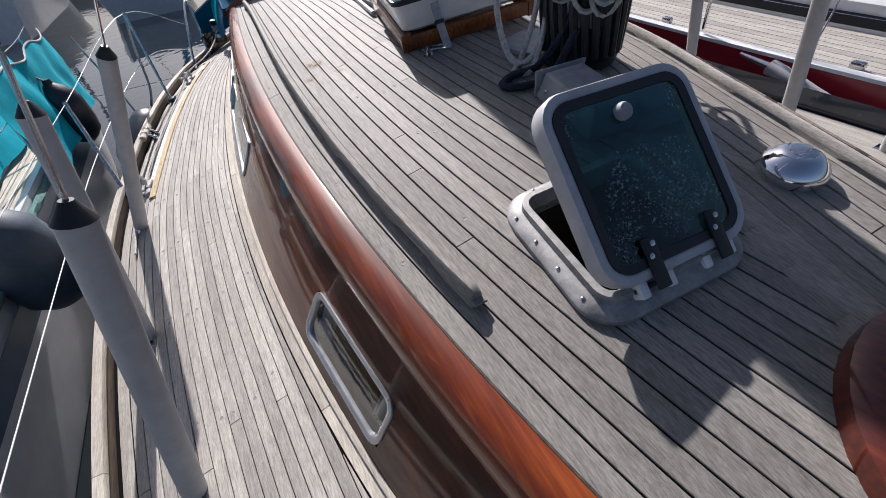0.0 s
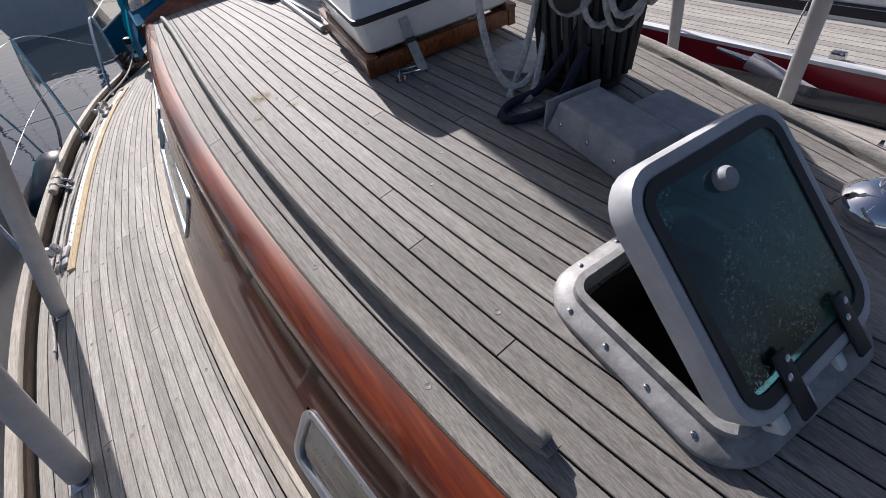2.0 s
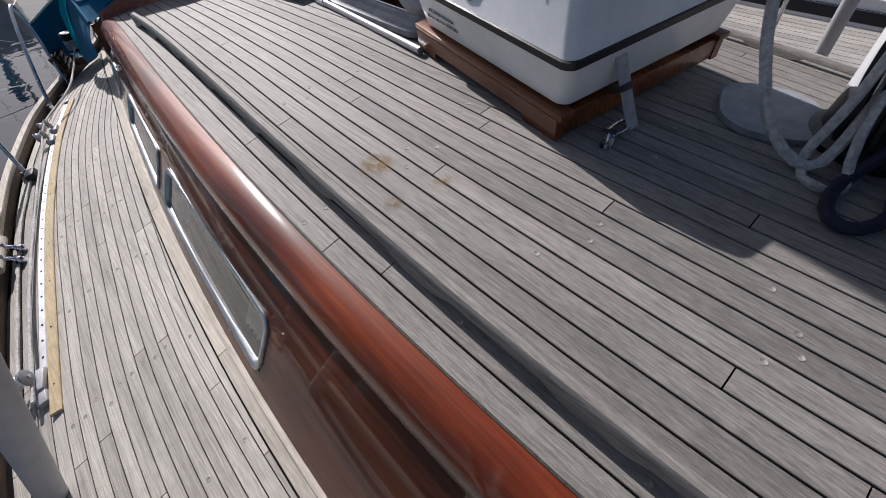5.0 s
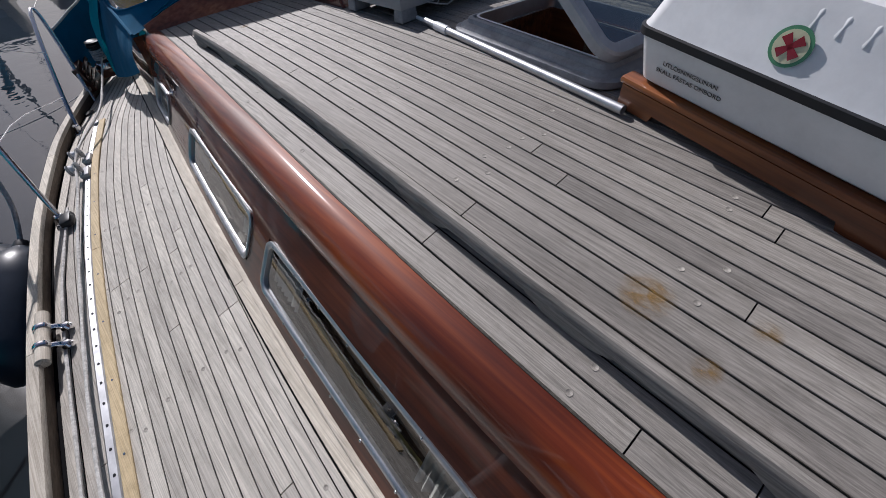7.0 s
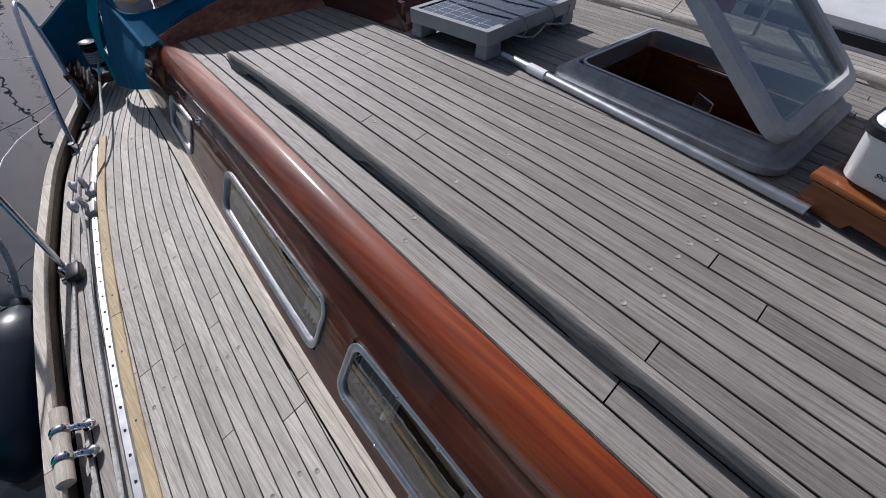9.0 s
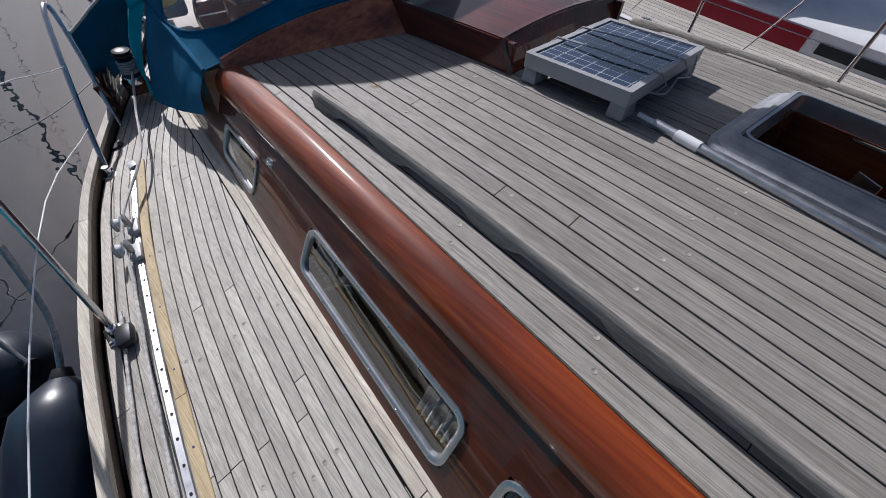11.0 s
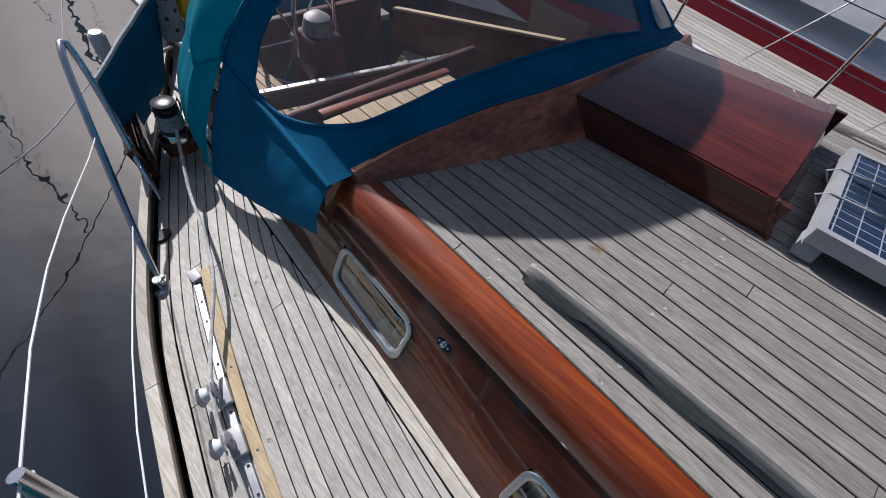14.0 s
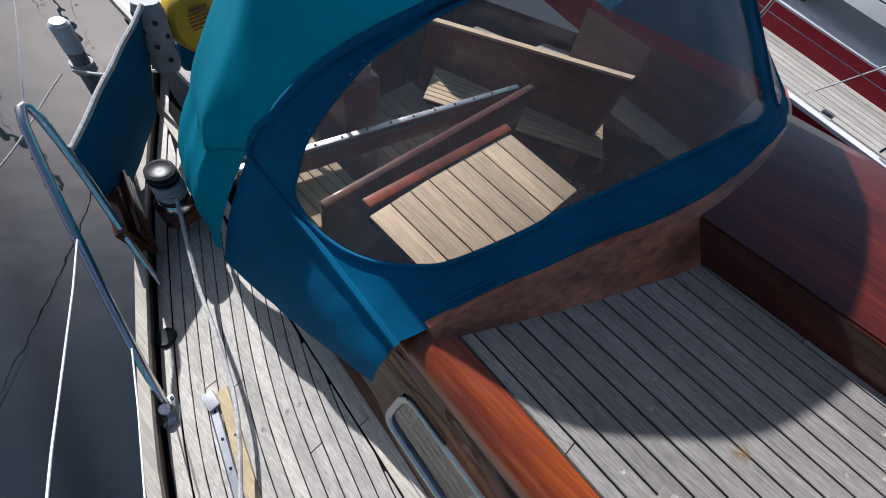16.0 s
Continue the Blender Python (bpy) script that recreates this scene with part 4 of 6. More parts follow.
def mid_hatch():
    x0, x1, y0, y1 = 1.10, 1.83, 3.17, 4.06
    cx, cy = (x0 + x1) / 2, (y0 + y1) / 2
    h = thing("skylight_hatch", on_roof(cx, cy, 0, -4), "large open aluminium skylight hatch with a clear lid", "hatch")
    w, l = x1 - x0, y1 - y0
    sect = ((0.0, -0.004), (0.0, 0.020), (0.28, 0.026), (0.36, 0.036), (0.62, 0.044), (0.70, 0.060), (0.90, 0.064), (1.0, 0.058), (1.0, -0.05))
    part("base_frame", ring_frame(w, l, 0.10, 0.085, sect), GREY_PLASTIC, h, "grey stepped base frame")
    part("inner_rim", ring_frame(w - 0.165, l - 0.165, 0.05, 0.012, ((0, 0.0), (0, 0.066), (1, 0.066), (1, -0.02))), ALUMINIUM, h, "bright inner rim")
    part("well", ring_frame(w - 0.19, l - 0.19, 0.03, 0.012, ((0, 0.0), (1, 0.0), (1, -1.1), (0, -1.1))), SHAFT_WOOD, h, "varnished wooden shaft")
    # floor in the painted shade colour closes the shaft
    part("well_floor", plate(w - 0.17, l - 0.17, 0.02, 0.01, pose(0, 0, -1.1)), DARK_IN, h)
    for k in range(3):
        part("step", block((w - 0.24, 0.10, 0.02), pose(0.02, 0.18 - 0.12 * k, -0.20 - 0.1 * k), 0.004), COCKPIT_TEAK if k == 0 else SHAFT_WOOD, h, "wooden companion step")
    part("bracket", block((0.10, 0.012, 0.12), pose(0.12, -0.02, -0.12, 0, 0, 60), 0.003), STEEL, h, "steel bracket")
    lid = new("lid")
    lid.parent = h
    lid.matrix_local = pose(0, -l / 2 + 0.07, 0.068, 36, 0, 0)
    tagged(lid, "raised clear lid in a silver frame")
    part("rim", ring_frame(w - 0.05, l - 0.02, 0.09, 0.055, ((0, 0), (0, 0.035), (0.15, 0.045), (0.85, 0.045), (1, 0.035), (1, 0.0)), pose(0, l / 2 - 0.02, 0)), ALU_PAINT, lid, "silver rim")
    pane = part("pane", plate(w - 0.14, l - 0.11, 0.05, 0.008, pose(0, l / 2 - 0.02, 0.018)), PANE, lid, "clear pane")
    pane.visible_shadow = False
    for sx in (-1, 1):
        part("stay", tube([(sx * 0.22, 0.05, -0.0), (sx * 0.22, 0.28, -0.02)], 0.008, 8), BLACK, lid, "black lid stay")
    return h


mid_hatch()


def spare_pole():
    a, b = roof_at(1.150, 4.26, 0.02), roof_at(1.005, 3.10, 0.02)
    p = thing("boat_pole", Matrix(), "silver aluminium pole lying beside the skylight", "pole")
    part("tube", tube([a, b], 0.017, 14), ALUMINIUM, p)
    part("end_sleeve", tube([a.lerp(b, 0.08), a.lerp(b, 0.16)], 0.021, 14), WHITE, p, "pale plastic sleeve")
    part("tip", tube([a + (a - b) * 0.06, a], 0.010, 10), WHITE, p, "pale plastic tip")


spare_pole()


def solar_panel():
    m = on_roof(1.415, 4.60, 0, 1)
    s = thing("solar_panel", m, "small framed solar panel standing on four feet", "solar panel")
    w, l, z = 0.68, 0.48, 0.056
    part("frame", ring_frame(w, l, 0.008, 0.028, ((0, z), (0, z + 0.058), (1, z + 0.058), (1, z + 0.054), (0.25, z + 0.03), (0.25, z)), n=2), plain("white painted frame", (0.34, 0.345, 0.355), 0.45, vary=0.15), s, "grey-white frame")
    cells = part("cell_sheet", plate(w - 0.05, l - 0.05, 0.004, 0.006, pose(0, 0, z + 0.047), 2), SOLAR, s, "dark blue solar cells")
    for sx in (-1, 1):
        for sy in (-1, 1):
            part("foot", tapered(0.11, 0.07, z + 0.012, 0.18, pose(sx * (w / 2 - 0.055), sy * (l / 2 - 0.036), -0.004), 0.006), GREY_PLASTIC, s, "grey moulded foot")
    for x in (-0.1, 0.105):
        part("tie", tube([(x, -l / 2 - 0.004, z - 0.02), (x, -l / 2 - 0.003, z + 0.062), (x, l / 2 + 0.003, z + 0.062), (x, l / 2 + 0.004, z)], 0.004, 6, step=0.2), ROPE_GREY, s, "thin grey lashing")
    part("lashing", tube([(-0.22, -l / 2 + 0.02, 0.08), (-0.05, -l / 2 - 0.03, 0.03), (0.06, -l / 2 - 0.02, 0.06), (0.2, -l / 2 - 0.03, 0.03), (0.28, -l / 2, 0.09)], 0.004, 6), ROPE_WHITE, s, "loose white cord")
    return s


solar_panel()


def hood():
    h = thing("sliding_hood", Matrix(), "glossy red-brown mahogany companionway hood on the roof", "hood")
    x0, x1, ya, yb = 1.085, 2.03, 4.90, 5.86
    rows = []
    for y in steps(ya + 0.07, yb, 0.15):
        rows.append([(x, y, roof_z(1.4, y) + 0.125 + 0.035 * (1 - ((x - 1.557) / 0.48) ** 2) + 0.01 * (y - ya)) for x in np.linspace(x0 + 0.012, x1 - 0.012, 12)])
    top = skin(rows)
    ext = bmesh.ops.extrude_face_region(top, geom=top.faces[:])
    bmesh.ops.translate(top, vec=(0, 0, -0.025), verts=[v for v in ext["geom"] if isinstance(v, bmesh.types.BMVert)])
    part("top", top, HOOD_WOOD, h, "smooth curved top")
    for x, sx in ((x0, 1), (x1, -1)):
        rows = []
        for y in steps(ya + 0.02, yb, 0.2):
            z0, z1 = roof_z(x, y) - 0.004, roof_z(1.4, y) + 0.122 + 0.01 * (y - ya)
            rows.append([(x, y, z0), (x + 0.004 * sx, y, z1), (x + 0.03 * sx, y, z1), (x + 0.03 * sx, y, z0)])
        part("side_board", skin(rows, close=True), HOOD_WOOD, h)
    rows = []
    for x in np.linspace(x0 + 0.001, x1 - 0.001, 10):
        z0, z1 = roof_z(x, ya) - 0.004, roof_z(1.4, ya) + 0.128 + 0.035 * (1 - ((x - 1.557) / 0.48) ** 2)
        rows.append([(x, ya, z0), (x, ya + 0.075, z1), (x, ya + 0.10, z1 - 0.003), (x, ya + 0.06, z0)])
    part("front_board", skin(rows, close=True), HOOD_WOOD, h)
    part("corner_bead", tube([(x0 + 0.002, ya + 0.004, roof_z(x0, ya)), (x0 + 0.006, ya + 0.072, roof_z(1.4, ya) + 0.125)], 0.012, 8), HOOD_WOOD, h)
    return h


hood()


def vent(x, y, label):
    v = thing("cowl_vent", on_roof(x, y), label, "vent")
    part("dome", lathe(((0.10, 0.0), (0.104, 0.012), (0.094, 0.045), (0.06, 0.078), (0.04, 0.084)), n=32), CHROME, v, "polished chrome dome")
    part("grille", lathe(((0.042, 0.082), (0.04, 0.086), (0.01, 0.092)), n=24), STEEL, v, "fine mesh grille")


vent(1.47, 0.54, "polished chrome dome vent on the teak roof")

# wooden plugs over the roof's fastenings, and two rust-brown stains
PLUG = teak("teak plug", (0.26, 0.25, 0.23), (0.44, 0.42, 0.39), (30, 30, 30))
rnd = random.Random(11)
plug_mesh = mesh_of("plug", lathe(((0.0085, -0.0005), (0.0083, 0.0004), (0.0078, 0.0001), (0.001, 0.0003)), n=10), PLUG)
for row_y in (0.95, 1.55, 2.02, 2.62, 3.25, 3.9, 4.45, 5.0, 5.5):
    for k in range(18):
        if rnd.random() < 0.25 or k in (2, 3):
            continue
        y = row_y + rnd.uniform(-0.06, 0.06)
        x = roof_edge(y) + (seam(k, y) + seam(k + 1, y)) / 2 + rnd.uniform(-0.012, 0.012)
        if any(a - 0.15 < x < b + 0.1 and c - 0.12 < y < d + 0.12 for a, b, c, d in HOLES) or x > port_edge(y) - 0.1:
            continue
        ob = new("plug", plug_mesh)
        ob.matrix_world = on_roof(x, y, 0.0006)
        ob.parent = roof
        ob.matrix_parent_inverse = Matrix()

for row_y in (0.55, 1.2, 1.85, 2.5, 3.1, 3.75, 4.35, 5.0, 5.65, 6.25):
    for k in range(3, 15):
        y = row_y + rnd.uniform(-0.05, 0.05)
        x = toe_line(y) + 0.115 + (k + 0.5) * SP
        if rnd.random() < 0.4 or x > margin(y) - 0.03:
            continue
        ob = new("plug", plug_mesh)
        ob.matrix_world = on_deck(x, y, 0.0006)
        ob.parent = side_deck
        ob.matrix_parent_inverse = Matrix()


def stain(x, y, r, strength):
    """A thin rust-brown film that follows the planks."""
    m, nt, b = shader("rust stain", 0.8)
    n = ramp(nt, noise_tex(nt, coords(nt, (1, 0.5, 1)), 38, 6, 0.75), [(0.42, (0.05, 0.05, 0.05)), (0.62, (1, 1, 1))])
    b.inputs["Base Color"].default_value = (0.30, 0.17, 0.035, 1)
    tc = nt.nodes.new("ShaderNodeTexCoord")
    g = nt.nodes.new("ShaderNodeTexGradient")
    g.gradient_type = "SPHERICAL"
    mp = nt.nodes.new("ShaderNodeMapping")
    mp.inputs["Scale"].default_value = (1 / r, 1 / r, 1 / r)
    nt.links.new(tc.outputs["Object"], mp.inputs[0])
    nt.links.new(mp.outputs[0], g.inputs[0])
    mul = nt.nodes.new("ShaderNodeMath")
    mul.operation = "MULTIPLY"
    nt.links.new(g.outputs["Fac"], mul.inputs[0])
    nt.links.new(n, mul.inputs[1])
    k = nt.nodes.new("ShaderNodeMath")
    k.operation, k.use_clamp = "MULTIPLY", True
    k.inputs[1].default_value = strength
    nt.links.new(mul.outputs[0], k.inputs[0])
    nt.links.new(k.outputs[0], b.inputs["Alpha"])
    own = plate(2 * r, 2 * r, r * 0.9, 0.0006)
    ob = new("stain", mesh_of("stain", own, m))
    ob.matrix_world = on_roof(x, y, 0.0008)
    ob.parent = roof
    tagged(ob, "rust-brown stain")


stain(0.435, 2.68, 0.07, 0.6)
stain(0.36, 2.50, 0.035, 0.45)
stain(0.52, 2.45, 0.035, 0.4)
stain(0.62, 5.28, 0.03, 0.6)

# ---- spray hood and cockpit ----
def board_lean(x):
    """How far the board under the hood rises, and how far it leans aft."""
    return spline(((0.05, 0.0), (0.25, 0.03), (0.45, 0.075), (0.7, 0.115), (1.0, 0.14), (1.5, 0.16), (2.5, 0.12)), x)


HOOP = ((0, 0.195, 6.83, 0.60), (0.03, 0.23, 6.79, 0.70), (0.08, 0.29, 6.75, 0.83), (0.15, 0.42, 6.68, 0.96), (0.22, 0.55, 6.62, 1.04), (0.30, 0.72, 6.6, 1.08), (0.5, 1.45, 6.52, 1.20), (0.63, 2.05, 6.50, 1.22), (0.8, 2.40, 6.50, 1.10), (0.93, 2.6, 6.65, 0.8), (1, 2.64, 6.85, 0.43))
RIDGE = ((0, 0.115, 6.97, 0.52), (0.05, 0.14, 6.96, 0.66), (0.12, 0.32, 6.93, 0.97), (0.22, 0.54, 6.92, 1.48), (0.32, 0.78, 6.92, 1.74), (0.42, 1.07, 6.90, 1.94), (0.5, 1.48, 6.90, 2.06), (0.65, 2.05, 6.90, 1.94), (0.8, 2.5, 6.92, 1.6), (0.92, 2.7, 6.95, 1.0), (1, 2.74, 6.98, 0.40))


def along(knots, s):
    return Vector([spline([(k[0], k[i]) for k in knots], s) for i in (1, 2, 3)])


def hoop(s):
    return along(HOOP, s)


def hood_point(s, v, out=0.0):
    """The front of the spray hood: s from starboard to port, v from the board to the hoop."""
    x = 0.17 + 2.33 * s
    d, n = board_lean(x), abs(math.sin(math.pi * s))
    b = Vector((x, base_y(x) + d, roof_z(x, base_y(x)) + d))
    h = hoop(s)
    p = b.lerp(h, v)
    sag = 0.02 * math.sin(math.pi * min(max(v, 0), 1)) * n
    return p + Vector((0, -out - sag * 0.3, out * 0.8))


WINDOW_EDGE = ((0.025, 0.77), (0.014, 0.74), (0.008, 0.66), (0.010, 0.54), (0.02, 0.43), (0.04, 0.33), (0.075, 0.235), (0.106, 0.195), (0.17, 0.185), (0.244, 0.20), (0.375, 0.205), (0.50, 0.17), (0.625, 0.14), (0.63, 0.35), (0.63, 0.60), (0.61, 0.86), (0.54, 0.94), (0.42, 0.95), (0.288, 0.965), (0.213, 0.95), (0.169, 0.935), (0.119, 0.89), (0.081, 0.85), (0.05, 0.82))
PORT_WINDOW = ((0.69, 0.13), (0.76, 0.11), (0.83, 0.13), (0.84, 0.35), (0.82, 0.62), (0.76, 0.66), (0.70, 0.62), (0.69, 0.35))


def within_poly(s, v, poly):
    hit = False
    for (a, b), (c, d) in zip(poly, poly[1:] + poly[:1]):
        if (b > v) != (d > v) and s < (c - a) * (v - b) / (d - b) + a:
            hit = not hit
    return hit


def outline(poly, n=6):
    p = [Vector((*q, 0)) for q in poly]
    out = []
    for i in range(len(p)):
        a, b, c, d = p[i - 1], p[i], p[(i + 1) % len(p)], p[(i + 2) % len(p)]
        for k in range(n):
            t = k / n
            q = 0.5 * ((2 * b) + (c - a) * t + (2 * a - 5 * b + 4 * c - d) * t * t + (3 * b - a - 3 * c + d) * t ** 3)
            out.append((q.x, q.y))
    return out


def spray_hood():
    d = thing("spray_hood", Matrix(), "teal blue canvas spray hood with clear vinyl windows over the cockpit", "spray hood")
    e1, e2 = outline(WINDOW_EDGE), outline(PORT_WINDOW, 4)
    ns, nv = 170, 60
    pane, pane2, front = bmesh.new(), bmesh.new(), bmesh.new()
    grid = {}
    for i in range(ns + 1):
        s = (i / ns) ** 1.35
        for j in range(nv + 1):
            grid[i, j] = (s, 0.004 + 1.0 * j / nv)
    made = {0: {}, 1: {}, 2: {}}
    bms = (front, pane, pane2)
    for i in range(ns):
        for j in range(nv):
            s = (grid[i, j][0] + grid[i + 1, j][0]) / 2
            v = (grid[i, j][1] + grid[i, j + 1][1]) / 2
            w = 1 if within_poly(s, v, e1) else 2 if within_poly(s, v, e2) else 0
            f = []
            for q in ((i, j), (i + 1, j), (i + 1, j + 1), (i, j + 1)):
                if q not in made[w]:
                    p = hood_point(*grid[q])
                    p += Vector((0, 0, 0.006 * noise.noise(p * 6) + (0.003 if w == 0 else 0.0)))
                    made[w][q] = bms[w].verts.new(p)
                f.append(made[w][q])
            bms[w].faces.new(f)
    part("front_panel", front, BLUE_CANVAS, d)
    for bm in (pane, pane2):
        ob = part("clear_window", bm, VINYL, d, "creased clear vinyl window")
        ob.visible_shadow = False
    for e in (e1, e2):
        part("window_binding", tube([hood_point(s, v, 0.004) for s, v in e + e[:1]], 0.007, 6, step=0.2), BLUE_CANVAS, d, "stitched binding")
    # side and roof behind the hoop
    rows = []
    for k in range(71):
        s = k / 70
        p, ridge = hoop(s), along(RIDGE, s)
        end = Vector((ridge.x + (0.10 + 0.14 * min(1.0, s / 0.12)) * (1 - 2 * s), 7.26 + 0.1 * math.sin(math.pi * s), ridge.z * (0.96 - 0.04 * math.sin(math.pi * s))))
        row = []
        for t in np.linspace(0, 2, 22):
            q = p.lerp(ridge, t) if t < 1 else ridge.lerp(end, t - 1)
            if t < 1:
                q += Vector((0, -0.05, 0.04)) * math.sin(math.pi * t) * math.sin(math.pi * s)
            q.z += 0.012 * noise.noise(Vector((q.x * 3, q.y * 7, q.z * 3)))
            q.x += 0.012 * noise.noise(Vector((q.y * 9, q.z * 2.5, 3)))
            row.append(q)
        rows.append(row)
    roof_rows = rows
    # top and skirt take the lit copy of the front panel's canvas
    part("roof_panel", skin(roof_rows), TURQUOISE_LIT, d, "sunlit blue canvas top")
    # the apron that laps down over the cabin side
    rows = []
    for t in np.linspace(0, 1, 26):
        top = hood_point(0.0, t * 1.0) if t < 1 else hood_point(0, 1)
        low = Vector((0.10 - 0.05 * math.sin(math.pi * t * 0.5) - 0.03 * t, 6.10 + 0.80 * t, 0.27 - 0.30 * t + 0.06 * t * t))
        rows.append([top.lerp(low, u) + Vector((-0.02 * math.sin(math.pi * u) - 0.006 * noise.noise(Vector((t * 9, u * 3, 0))), 0, 0)) for u in np.linspace(0, 1, 8)])
    part("side_apron", skin(rows), BLUE_CANVAS, d)
    rows = []
    for t in np.linspace(0, 1, 20):
        p = hoop(0).lerp(along(RIDGE, 0), t * 2.2) if t < 1 / 2.2 else along(RIDGE, 0).lerp(Vector((0.215, 7.26, 0.50)), (t * 2.2 - 1) / 1.2)
        p = p + Vector((0.012, 0, 0.025))
        low = Vector((0.02 + 0.08 * t, 6.90 + 0.37 * t, 0.03 + 0.06 * t))
        rows.append([p.lerp(low, u) + Vector((-0.045 * math.sin(math.pi * u) - 0.018 * noise.noise(Vector((t * 7 + u, u * 2, 5))), 0, 0)) for u in np.linspace(0, 1, 12)])
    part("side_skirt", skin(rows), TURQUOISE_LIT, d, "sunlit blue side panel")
    part("seam_piping", tube([hood_point(0.0, 0.0, 0.006), hood_point(0.0, 0.5, 0.006), hood_point(0.0, 1.0, 0.006), hood_point(0.05, 1.0, 0.008), hood_point(0.12, 1.0, 0.008), hood_point(0.25, 1.0, 0.008), hood_point(0.5, 1.0, 0.008), hood_point(0.75, 1.0, 0.008), hood_point(0.97, 1.0, 0.008)], 0.012, 8), BLUE_CANVAS, d, "raised piping over the hoop")
    for v in (0.035, 0.065):
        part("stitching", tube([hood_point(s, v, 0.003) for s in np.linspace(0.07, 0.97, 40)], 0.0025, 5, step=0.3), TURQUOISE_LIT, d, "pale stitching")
    return d


# BLUE_CANVAS made lighter: the sun on the cloth is put into the colour
TURQUOISE_LIT = cloth("teal canvas with sunlight in its colour", (0.003, 0.22, 0.32))
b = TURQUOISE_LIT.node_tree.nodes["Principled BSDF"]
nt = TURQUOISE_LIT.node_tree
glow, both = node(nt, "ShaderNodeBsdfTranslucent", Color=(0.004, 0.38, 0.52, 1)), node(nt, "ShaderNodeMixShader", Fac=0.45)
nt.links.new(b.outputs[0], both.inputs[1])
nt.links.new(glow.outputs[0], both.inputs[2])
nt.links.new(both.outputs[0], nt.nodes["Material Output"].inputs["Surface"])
spray_hood()

board = thing("hood_board", Matrix(), "bleached mahogany board under the spray hood", "board", kind="structure")
rows = []
for x in np.linspace(0.26, 2.52, 40):
    y = base_y(x) - 0.012
    z = roof_z(x, y)
    d = board_lean(x) + 0.012
    rows.append([(x, y, z - 0.01), (x, y + d, z + d), (x, y + d + 0.024, z + d - 0.004), (x, y + 0.034, z - 0.01)])
part("curved_board", skin(rows, close=True), COAMING_PALE, board)
# aft end of the cabin below the roof
rows = [[(x, base_y(x) + 0.05, roof_z(x, base_y(x)) - 0.003), (x, base_y(x) + 0.03, -0.6)] for x in np.linspace(0.17, 2.6, 24)]
part("bulkhead", skin(rows), MAHOGANY_DARK, board, "dark mahogany bulkhead")


def slatted(name, x0, x1, y0, y1, z, n, label, category, along_y=True, mat=COCKPIT_TEAK):
    t = thing(name, Matrix(), label, category)
    part("backing", block((x1 - x0, y1 - y0, 0.02), pose((x0 + x1) / 2, (y0 + y1) / 2, z - 0.016), 0.003), CAULK, t, "black seams")
    for k in range(n):
        if along_y:
            w = (x1 - x0) / n
            part("slat", block((w - 0.006, y1 - y0 - 0.004, 0.012), pose(x0 + (k + 0.5) * w, (y0 + y1) / 2, z), 0.0015), mat, t)
        else:
            w = (y1 - y0) / n
            part("slat", block((x1 - x0 - 0.004, w - 0.006, 0.012), pose((x0 + x1) / 2, y0 + (k + 0.5) * w, z), 0.0015), mat, t)
    return t


